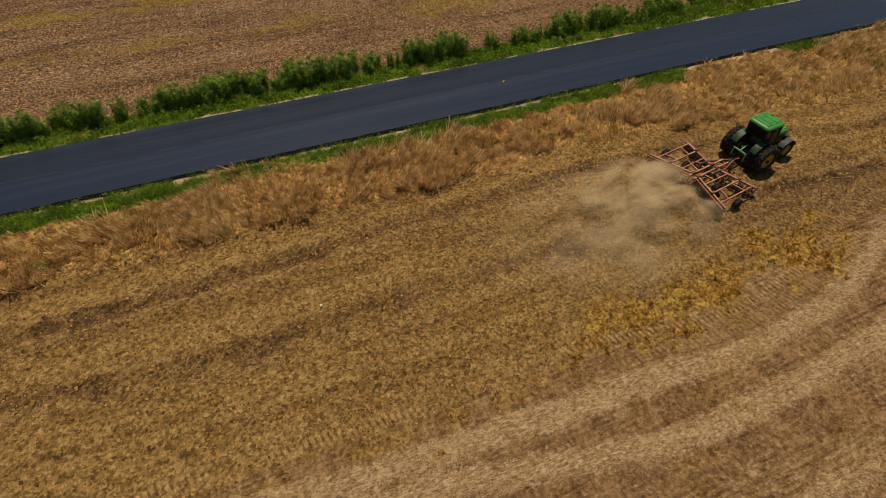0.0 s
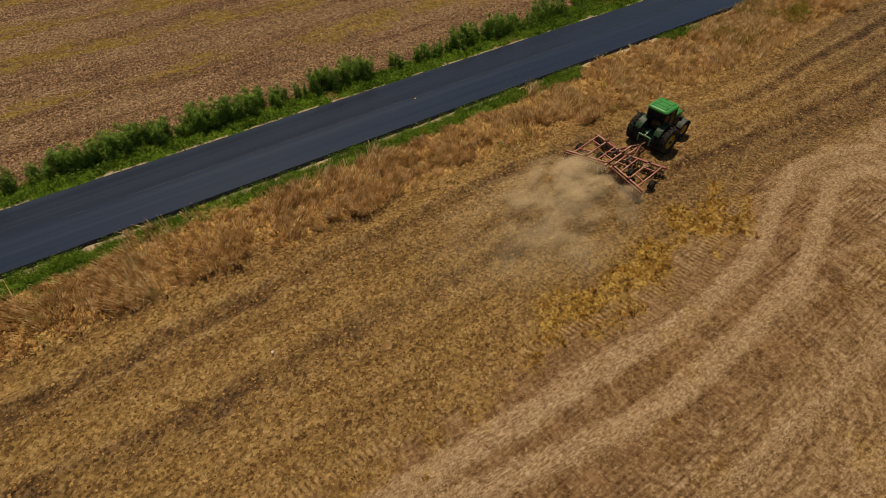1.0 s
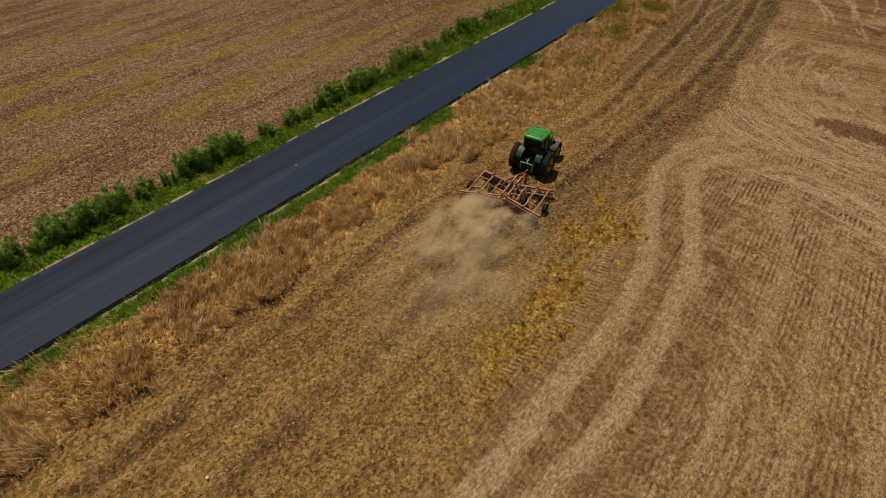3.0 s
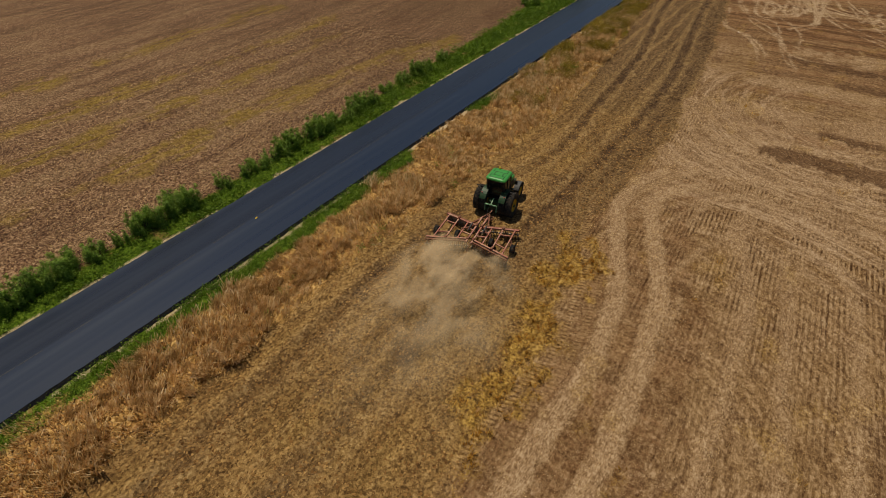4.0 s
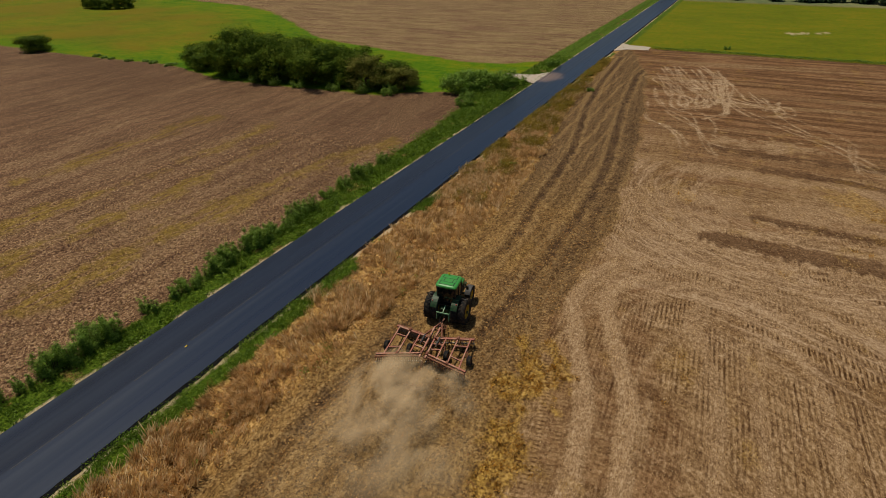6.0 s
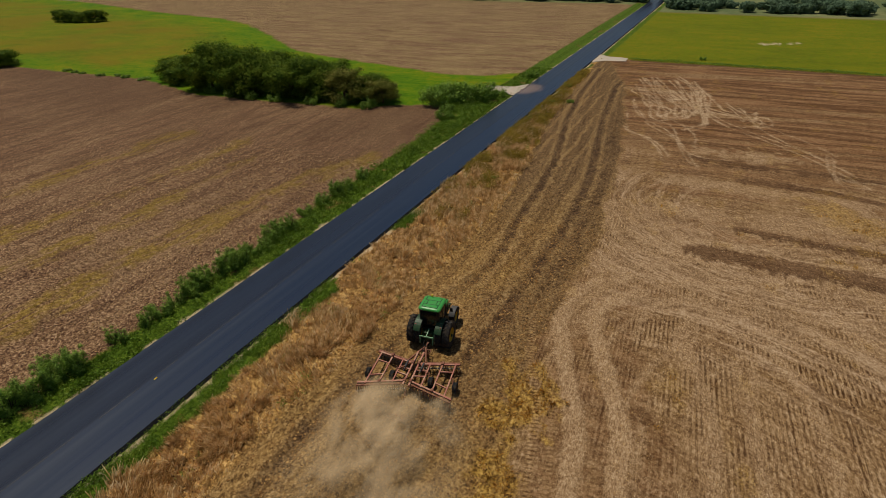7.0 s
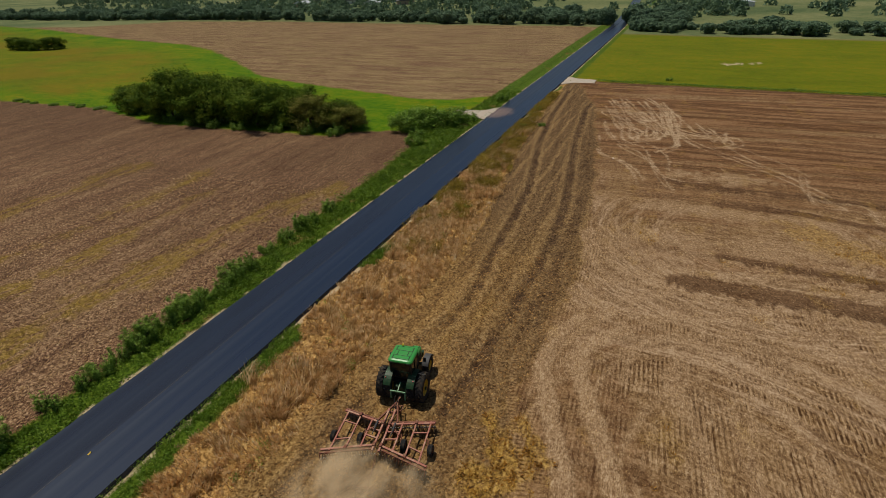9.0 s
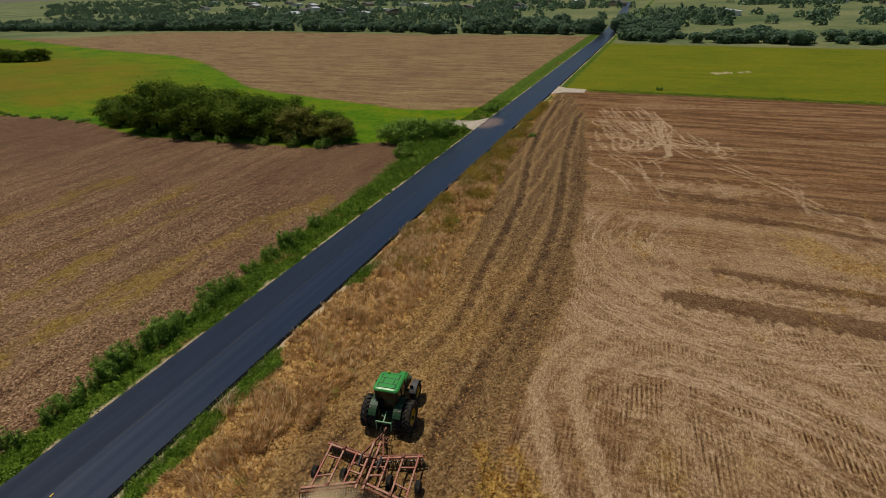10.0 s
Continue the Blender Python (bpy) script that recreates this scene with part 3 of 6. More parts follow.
def zones(x, y):
    """What covers the ground at (x, y), each from 0 to 1, and its height."""
    n1, n2 = fbm(x * 0.9, y * 0.9, 4, 3) - 0.5, fbm(x * 0.22, y * 0.22, 4, 9) - 0.5
    south = y < 35.5
    z = {}
    td, te = dry_edge(x) + 1.6 * n1 + 1.0 * n2, tilled_edge(x) + 1.4 * n1 + 1.6 * n2
    far_end = 146.0 - 0.06 * (25 - y) + 0.8 * n1
    z["dry"] = step(y, td - 0.35, td + 0.35) * south * step(far_end - x, -1, 1)
    z["stubble"] = step(te - y, -0.5, 0.5) * step(far_end - x, -1, 1)
    warp = 0.55 * n1 + 1.4 * n2
    sw = np.zeros_like(x)
    for i, p in enumerate(SWATHS):
        w = (0.62, 0.6, 0.45, 0.4, 0.4)[i]
        sw = np.maximum(sw, (0.95 if i < 2 else 0.6) * step(w + 0.55 * n1 - line_distance(x, y + 0.15 * warp, p), -0.16, 0.2))
    near = (x > 18) & (x < 130) & (y > -60) & (y < 19)
    tx, ty, tn = x[near], y[near], n1[near]
    tr, loop = np.zeros_like(tx), np.zeros_like(tx)
    for i, p in enumerate(TRACKS):
        d = line_distance(tx + 0.8 * n2[near], ty + 0.5 * tn, p)
        if i < 54:
            tr = np.maximum(tr, 0.75 * step(0.12 + 0.45 * tn - d, -0.16, 0.18))
        else:
            loop = np.maximum(loop, (1.0 if i < 84 else 0.75) * step((0.18 if i < 84 else 0.13) + 0.5 * tn - d, -0.16, 0.17) * (0.5 + 0.5 * step(n2[near], -0.1, 0.1)))
    sw[near] = np.maximum(sw[near], tr)
    z["wheeled"] = np.zeros_like(x)
    z["wheeled"][near] = loop
    z["wheeled"] *= z["stubble"]
    pale = step(fbm(x * 0.22 + 4, y * 0.10, 4, 21) + 0.4 * n1, 0.40, 0.64) * step(x, 38, 54) * step(80 - x, 0, 14)
    pale = np.maximum(pale, step(1.4 + 9 * n1 - line_distance(x, y, [(81, 4), (80.5, -1), (81, -4)]), -0.8, 0.8))
    sw = np.maximum(sw, 0.6 * pale)
    z["swath"] = np.clip(sw, 0, 1) * z["stubble"]
    stripes = fbm(x * 0.33 + 0.03 * y, y * 0.018, 3, 31)
    strip = np.zeros_like(x)
    for pts, w in (([(51.2, 3.4), (51.1, -4), (51, -12), (48, -32)], 1.45), ([(57.3, 0.2), (56.9, -5), (56.4, -10), (53, -32)], 0.8), ([(71, 0), (70.9, -8), (69.5, -13), (64, -44)], 0.8), ([(77.6, 6), (76.4, -1), (76.7, -9), (73, -40)], 0.9)):
        comb = 1.7 * (value_noise(x * 0.25, y * 2.8, 23) - 0.55) * np.where(x < np.interp(-y, [-4, 40], [pts[0][0], pts[-1][0]]), 1.0, 0.25)
        strip = np.maximum(strip, step(w + 0.7 * n1 + comb - line_distance(x, y, pts), -0.18, 0.18))
    z["swath"] = z["swath"] * (1 - 0.85 * strip)
    z["bared"] = strip * z["stubble"]
    between = np.minimum(line_distance(x, y, SWATHS[0]), line_distance(x, y, SWATHS[1]))
    bare = 0.5 * step(2.6 + 3 * n1 - between, -0.8, 0.8) * step(46 - x, 0, 6) * z["stubble"] * (1 - z["swath"])
    z["redsoil"] = np.maximum(np.maximum(bare, 0.95 * strip * z["stubble"]), z["stubble"] * np.clip(step(x + 8 * n2, 72, 100) * step(stripes, 0.22, 0.42) + 0.55 * step(stripes + 0.2 * n1, 0.5, 0.6) * step(x, 46, 53) * step(12 - y, 0, 5), 0, 1) * (1 - 0.85 * z["swath"]))
    ye = np.maximum(step(1.1 + 6.0 * n1 + 2 * n2 - line_distance(x, y + 2 * n2, [(13, 11.2), (18, 11.4), (24, 12.2), (29, 13.0)]), -0.6, 0.6),
                    0.6 * step(2.0 + 5 * n1 - line_distance(x, y, [(66, -7.5), (62.5, -11), (61, -16), (60, -40)]), -1.2, 1.2))
    ye = np.maximum(ye, 0.25 * step(fbm(x * 0.3, y * 0.45, 3, 41) + 0.5 * n1, 0.66, 0.8) * z["stubble"])
    ye = np.maximum(ye, 0.4 * step(0.3 + 3 * n1 - line_distance(x, y, [(0, 9.9), (6, 10.2), (12, 11.0), (31, 13.4)]), -0.5, 0.5))
    ye = np.maximum(ye, 0.75 * z["dry"] * step(fbm(x * 0.16, y * 0.3, 3, 43), 0.52, 0.66) * step(x, 34, 60))
    z["yellow"] = ye * south * (x < far_end)
    soil = (1 - z["dry"]) * (1 - z["stubble"]) * south * (x < far_end)
    fa, fb = line_distance(x, y + 0.5 * n1, FURROW_A), line_distance(x, y + 0.6 * n1, FURROW_B)
    spot = 0.5 + 0.5 * step(fbm(x * 1.7, y * 1.7, 3, 46), 0.36, 0.6)
    slim = np.interp(x, [25, 45], [1.0, 0.62])
    furrow = np.maximum(step(0.62 * slim + 1.7 * slim * n1 - fa, -0.34 * slim, 0.4 * slim) * np.maximum(0.45 + 0.55 * step(n2, -0.08, 0.1), step(x, 30, 45)), step(0.62 * slim + 1.7 * slim * n1 - fb, -0.34 * slim, 0.4 * slim) * np.maximum(0.5 + 0.5 * step(n2, -0.1, 0.1), step(x, 30, 45))) * spot
    furrow = np.maximum(furrow, 0.5 * step(fbm(x * 1.3, y * 1.3, 3, 45), 0.35, 0.7) * step(1.3 + 5 * n1 - line_distance(x, y, [(40, 14.4), (50, 14.2), (62, 14.6), (78, 15.6), (90, 17.8)]), -0.9, 0.9))
    z["furrow"] = np.maximum(furrow * soil, 0.8 * step(0.9 + n1 - np.abs(x - far_end + 0.6), -0.3, 0.4) * (y < 24))
    z["worked"] = soil * np.maximum(step(x + 12 * n2, 38, 66), 0.8 * step(x + 14 * n2, 16, 34) * step(19 - y + 6 * n2, 0, 3))
    combed = step(np.sin((y + 1.2 * n2) * 2 * math.pi / 1.9 + 0.6 * n1), 0.55, 0.95) * step(fbm(x * 0.05, y * 0.4, 3, 47), 0.36, 0.55)
    z["ridge"] = soil * np.clip(0.8 * step(0.3 + 0.6 * n1 - np.abs(fa - 0.75), -0.2, 0.25) + 0.6 * step(0.3 + 0.7 * n1 - np.abs(fb - 0.8), -0.2, 0.25) + np.interp(x, [0, 60], [0.45, 0.8]) * combed, 0, 1) * np.interp(x, [30, 60], [1.0, 1.25])
    # green growth
    gw = np.interp(x, [-30, -10, 5, 14, 24, 33, 34.5, 44, 45, 49, 50.5, 80, 86, 104, 106, 137, 139, 147], [1.8, 1.7, 1.4, 1.6, 1.5, 1.4, 0.0, 0.0, 1.5, 1.3, 0.0, 0.0, 1.0, 1.4, 0.6, 0.8, 0.0, 2])
    gs = step(gw + 1.3 * n1 - (ROAD_S - 0.35 - y), -0.15, 0.2) * (gw > 0.02) * (y < ROAD_S)
    nv = north_verge(x) + 1.0 * n1
    gn = step(nv - y, -0.25, 0.25) * (y > ROAD_N) * step(300 - x, 0, 5)
    z["green"] = np.clip(gs + gn, 0, 1) * (1 - 0.6 * step(n2 + 0.7 * n1, 0.2, 0.3))
    z["gravel"] = np.clip(step(0.16 + 0.9 * n1 - np.minimum(np.abs(y - ROAD_S + 0.34) + 0.08 * (x < 38), np.abs(y - ROAD_N - 0.30)), -0.05, 0.1), 0, 1) * (x < 300)
    z["gravel"] = np.maximum(z["gravel"], step(0.9 + 5 * n1 - line_distance(x, y, [(179.9, -6.5), (181.5, -11), (183, -15)]), -0.3, 0.6))
    gl, ml = grove_line(y) + 2.0 * n1, meadow_line(y) + 3 * n2
    nf = (y > 37) * step(gl - x, -0.6, 0.6)
    ff = (y > 37) * step(x - ml, -0.8, 0.8) * step(np.interp(y, [40, 55, 120, 237, 332, 371], [284, 291, 293, 310, 308, 262]) - x, -4, 4)
    z["north"] = np.clip(nf + ff, 0, 1) * (1 - gn) * step(400 - y, -20, 5)
    sg = (y < 35) * step(x - far_end, -0.6, 0.6) * step(np.interp(y, [-60, -16, 31], [243, 249, 257]) - x, -3, 3)
    mead = (y > 40) * step(x - gl, -0.6, 0.6) * step(ml - x, -0.8, 0.8)
    z["meadow"] = np.clip(sg + mead, 0, 1) * (1 - gn)
    z["fallow"] = 0.55 * sg + mead * step(y + 40 * n2, 125, 165) * step(x - gl + 10 * n2, 5, 16) * step(ml - x + 10 * n2, 8, 34) * (0.5 + 0.5 * step(fbm(x * 0.03, y * 0.05, 3, 57), 0.35, 0.6))
    inside = np.clip(z["north"] + z["meadow"] + z["dry"] + z["stubble"] + soil + gn, 0, 1)
    z["pasture"] = (1 - inside) * (np.abs(y - 35.5) > 3.2) + 1.0 * (x > 320)
    z["pasture"] = np.clip(z["pasture"], 0, 1)
    z["damp"] = nf * (1 - gn) * step(x + 30 * n2, 32, 78) * (0.45 + 0.55 * step(fbm(x * 0.05, y * 0.12, 3, 59), 0.4, 0.6))
    olive = np.zeros_like(x)
    for p in OLIVE:
        olive = np.maximum(olive, step(1.2 + 6 * n2 + 2.5 * n1 - line_distance(x, y, p), -0.8, 0.8))
    z["olive"] = 1.0 * olive * z["north"] * (x < 95)
    print_line = [(-20, 11.6), (-6, 11.3), (4, 10.9), (12, 11.2), (20, 10.2), (27, 11.4), (31, 13.3), (36, 14.4), (42, 14.2)]
    pd = line_distance(x, y, print_line)
    z["tread"] = np.maximum(step(0.28 - pd, -0.05, 0.1) * step(fbm(x * 0.2, y * 0.2, 2, 77), 0.35, 0.5), 0.7 * step(0.25 - np.abs(line_distance(x, y, SWATHS[0]) - 1.15), -0.05, 0.1) * step(fbm(x * 0.15, y * 0.3, 2, 79), 0.45, 0.6)) * (y < 20) * (x < 50)
    z["far"] = 1.0 * ff
    z["across"] = np.where(south, 12 * (y - tilled_edge(x)) / np.maximum(dry_edge(x) - tilled_edge(x), 2), 0)
    z["along"] = x + 0.25 * y
    z["rowed"] = step(68 - x, 0, 14) * (1 - 0.8 * z["swath"]) * (0.45 + 0.55 * step(x + 8 * n2, 22, 34))
    # where turning machines swept the straw round: beyond the swaths' loop, and across the headland
    ra, rb = np.hypot(x - 17, y - 7), np.hypot(x - 63, y + 3)
    z["sweep_a"] = z["stubble"] * step(ra + 3 * n2, 17, 22) * step(46 - ra + 6 * n2, 0, 8) * step(x + 4 * n2, 29, 37) * step(11 - y, -1, 3)
    z["sweep_b"] = z["stubble"] * step(rb + 3 * n2, 5, 9) * step(26 - rb + 6 * n2, 0, 7) * step(72 - x, 0, 6) * step(x, 40, 45)
    rough = soil * 0.16 + z["stubble"] * 0.07 + z["dry"] * 0.15 + z["north"] * 0.12 + z["green"] * 0.08
    h = rough * (2.4 * fbm(x * 2.2, y * 2.2, 3, 51) - 1.2) - 0.16 * z["furrow"] + 0.06 * z["swath"]
    h = h + 0.07 * soil * step(0.5 - np.abs(fa - 0.85), 0, 0.4)
    by_road = step(1.1 - np.abs(np.abs(y - 35.515) - 3.35), 0.0, 0.7) * (x < 300)
    h = h * (1 - 0.85 * by_road) - 0.10 * by_road
    h = h - 0.03 - 0.25 * step(1.3 - np.abs(y - 40.6), 0, 1.0) * step(x, 40, 60)
    return z, h


def axis(*runs):
    """Grid lines: (from, to, first step, last step) runs."""
    out = []
    for a, b, s0, s1 in runs:
        v, n = a, abs(b - a)
        while v < b:
            out.append(v)
            v += s0 + (s1 - s0) * (v - a) / n
    return np.array(out + [runs[-1][1]])


gx = axis((-700, -60, 80, 8), (-60, -22, 6, 0.4), (-22, 66, 0.23, 0.23), (66, 126, 0.24, 0.36), (126, 150, 0.4, 1.0), (150, 320, 1.2, 5), (320, 4000, 8, 400))
gy = axis((-2500, -120, 300, 12), (-120, -14, 8, 0.3), (-14, 44, 0.23, 0.23), (44, 160, 0.35, 1.4), (160, 520, 2, 6), (520, 4000, 10, 400))
XX, YY = np.meshgrid(gx, gy, indexing="xy")
Z, H = zones(XX.ravel(), YY.ravel())
nx, ny = len(gx), len(gy)
ground_mesh = bpy.data.meshes.new("ground")
ground_mesh.vertices.add(nx * ny)
ground_mesh.vertices.foreach_set("co", np.stack([XX.ravel(), YY.ravel(), H], 1).astype(np.float32).ravel())
ii = (np.arange(ny - 1)[:, None] * nx + np.arange(nx - 1)[None, :]).ravel()
quad = np.stack([ii, ii + 1, ii + nx + 1, ii + nx], 1).astype(np.int32)
ground_mesh.loops.add(quad.size)
ground_mesh.loops.foreach_set("vertex_index", quad.ravel())
ground_mesh.polygons.add(len(quad))
ground_mesh.polygons.foreach_set("loop_start", np.arange(0, quad.size, 4, dtype=np.int32))
ground_mesh.update(calc_edges=True)
ground_mesh.polygons.foreach_set("use_smooth", np.ones(len(quad), dtype=bool))
for key, val in Z.items():
    ground_mesh.attributes.new(key, "FLOAT", "POINT").data.foreach_set("value", np.asarray(val, dtype=np.float32).ravel())
ground_mesh.materials.append(M["ground"])
ground = tagged(new("ground", ground_mesh), "worked brown field, pale stubble, dry verges and green meadows", "ground", kind="structure")


def height(x, y):
    return zones(np.atleast_1d(np.asarray(x, float)), np.atleast_1d(np.asarray(y, float)))[1]


# ---- the road: a raised asphalt mat with dark broken edges ----
def road_bend(x):
    return 0.0 if x < 285 else 4.2 * ((x - 285) / 118) ** 1.3


def build_road():
    rng = np.random.RandomState(4)
    xs = list(np.arange(-60, 110, 0.5)) + list(np.arange(110, 300, 2.0)) + list(np.arange(300, 701, 10.0))
    top, edge = [], []
    for x in xs:
        b = road_bend(x)
        j1, j2 = rng.uniform(-0.03, 0.03, 2)
        top.append([(x, ROAD_S + j1 + b, 0.085), (x, ROAD_S + 1.6 + b, 0.115), (x, 35.55 + b, 0.14), (x, ROAD_N - 1.6 + b, 0.115), (x, ROAD_N + j2 + b, 0.085)])
        edge.append([(x, ROAD_S - 0.20 + 2 * j1 + b, -0.17), (x, ROAD_S + j1 + b, 0.085), (x, ROAD_N + j2 + b, 0.085), (x, ROAD_N + 0.14 + 2 * j2 + b, -0.17)])
    v = [p for r in top for p in r]
    f = [(i * 5 + k, (i + 1) * 5 + k, (i + 1) * 5 + k + 1, i * 5 + k + 1) for i in range(len(xs) - 1) for k in range(4)]
    road = tagged(new("road", mesh_of("road", v, f, M["asphalt"])), "dark blue-grey fresh asphalt two-lane country road", "road", kind="structure")
    v = [p for r in edge for p in r]
    f = [(i * 4 + k, (i + 1) * 4 + k, (i + 1) * 4 + k + 1, i * 4 + k + 1) for i in range(len(xs) - 1) for k in (0, 2)]
    rim = new("road_edge", mesh_of("road_edge", v, f, M["asphalt_edge"]))
    rim.parent = road
    rim["label"] = "black broken asphalt edge"
    # the paving joint along the middle
    bm = bmesh.new()
    for i, x in enumerate(np.arange(-58, 150, 1.5)):
        if rng.rand() < 0.8:
            box(bm, (1.42, 0.035, 0.004), pose(x, 35.5 + rng.uniform(-0.015, 0.015), 0.1455))
    part("paving_joint", bm, M["grey"], road, "thin pale joint between the lanes")
    return road


road = build_road()

bm = bmesh.new()
box(bm, (0.24, 0.11, 0.01), pose(18.7, 35.3, 0.146, 0, 0, 8), 0.004)
box(bm, (0.012, 0.10, 0.05), pose(18.78, 35.3, 0.172, 0, -15, 8), 0.003)
tagged(part("road_marker", bm, M["yellow"]), "small yellow temporary marker tab on the asphalt", "road marker")


def build_apron(name, outline, z, label):
    """A pale gravel field entrance, a low slab with ragged edges."""
    rng = np.random.RandomState(len(name))
    pts = []
    for (ax, ay), (bx, by) in zip(outline, outline[1:] + outline[:1]):
        for k in range(6):
            t = k / 6
            pts.append((ax + (bx - ax) * t + rng.uniform(-0.15, 0.15), ay + (by - ay) * t + rng.uniform(-0.15, 0.15)))
    bm = bmesh.new()
    lo = [bm.verts.new((x * 1.0, y, -0.1)) for x, y in pts]
    hi = [bm.verts.new((x, y, z)) for x, y in pts]
    bm.faces.new(hi)
    for i in range(len(pts)):
        j = (i + 1) % len(pts)
        bm.faces.new((lo[i], lo[j], hi[j], hi[i]))
    return tagged(part(name, bm, M["dirty_gravel"]), label, "driveway", kind="structure")


build_apron("driveway_1", [(101.5, 38.85), (112.0, 38.85), (108.5, 41.0), (107.8, 46.5), (104.2, 46.5), (103.6, 41.2)], 0.075, "pale gravel field entrance beside the road")
build_apron("driveway_2", [(139.5, 32.15), (150.5, 32.15), (148.0, 29.6), (147.2, 24.6), (142.8, 24.6), (142.0, 29.6)], 0.075, "pale gravel field entrance beside the green field")


# ---- plants ----
def leaf_quads(centres, size, rng, facing=None, wide=0.45):
    """Small turned leaves at the given centres, facing loosely outwards."""
    n = len(centres)
    d = rng.normal(size=(n, 3))
    d[:, 2] = np.abs(d[:, 2])
    if facing is not None:
        d = facing * 1.5 + d * 0.6
    d /= np.linalg.norm(d, axis=1)[:, None]
    e = np.cross(d, rng.normal(size=(n, 3)))
    e /= np.linalg.norm(e, axis=1)[:, None]
    f = np.cross(d, e)
    s = size * rng.uniform(0.6, 1.3, (n, 1))
    c = np.asarray(centres)
    return np.stack([c - e * s, c - f * s * wide, c + e * s, c + f * s * wide], 1)


def crown_points(lobes, per_area, rng, shell=0.35):
    """Points in the outer shell of a set of lobes (centre, radii), with gaps."""
    out, ways = [], []
    for (cx, cy, cz), (rx, ry, rz) in lobes:
        n = int(per_area * (rx * ry + ry * rz + rx * rz) * 4)
        d = rng.normal(size=(n, 3))
        d /= np.linalg.norm(d, axis=1)[:, None]
        r = 1 - shell * rng.rand(n) ** 1.6 + 0.05 * rng.normal(size=n)
        lump = 1 + 0.28 * np.sin(d[:, 0] * 5 + cx) * np.sin(d[:, 1] * 5 + cy) + 0.2 * np.sin(d[:, 2] * 7 + cz)
        p = d * (r * lump)[:, None] * np.array([rx, ry, rz]) + np.array([cx, cy, cz])
        keep = np.sin(p[:, 0] * 2.1 + 1.3 * cz) * np.sin(p[:, 1] * 2.3 + cy) * np.sin(p[:, 2] * 2.0 + cx) > -0.55
        keep &= p[:, 2] > 0.03
        out.append(p[keep])
        ways.append(d[keep])
    return np.concatenate(out), np.concatenate(ways)


def limb_mesh(name, lines, material):
    """Tapered round limbs: each line is a list of (x, y, z, radius)."""
    bm = bmesh.new()
    for line in lines:
        rings = []
        for i, (x, y, z, r) in enumerate(line):
            rings.append([bm.verts.new((x + r * math.cos(a), y + r * math.sin(a), z)) for a in [2 * math.pi * k / 7 for k in range(7)]])
        for p, q in zip(rings, rings[1:]):
            for k in range(7):
                bm.faces.new((p[k], p[(k + 1) % 7], q[(k + 1) % 7], q[k]))
        bm.faces.new(rings[-1])
    me = bpy.data.meshes.new(name)
    bm.to_mesh(me)
    bm.free()
    me.materials.append(material)
    me.polygons.foreach_set("use_smooth", [True] * len(me.polygons))
    return me


def make_bush(seed, h, w, leaf, leaves="hedge", density=55, stems=9):
    """A shrub of upright stems with leaves to the ground, as a thing with its parts."""
    rng = np.random.RandomState(seed)
    lines, lobes = [], []
    for i in range(stems):
        a, r = rng.uniform(0, 6.28), w * 0.36 * math.sqrt(rng.rand())
        bx, by = r * math.cos(a), r * math.sin(a)
        top = h * rng.uniform(0.62, 1.0)
        lean = rng.uniform(0.05, 0.35) * w * 0.4
        tx, ty = bx + lean * math.cos(a), by + lean * math.sin(a)
        lines.append([(bx * 0.6, by * 0.6, -0.1, 0.035), ((bx + tx) / 2, (by + ty) / 2, top * 0.5, 0.022), (tx, ty, top * 0.95, 0.006)])
        k = 4
        for j in range(k):
            t = (j + 0.6) / k
            s = w * rng.uniform(0.13, 0.22) * (1.15 - 0.6 * t)
            lobes.append(((bx + (tx - bx) * t + rng.uniform(-.08, .08) * w, by + (ty - by) * t + rng.uniform(-.08, .08) * w, max(s * 0.6, top * t)), (s, s, s * 1.25)))
    pts, ways = crown_points(lobes, density, rng, 0.8)
    thing = new("shrub")
    for line in lines:
        share("stem", limb_mesh("stem", [line], M["bark"]), thing)
    share("foliage", quads_mesh("foliage", leaf_quads(pts, leaf, rng, ways, 0.5), M[leaves]), thing)
    return thing


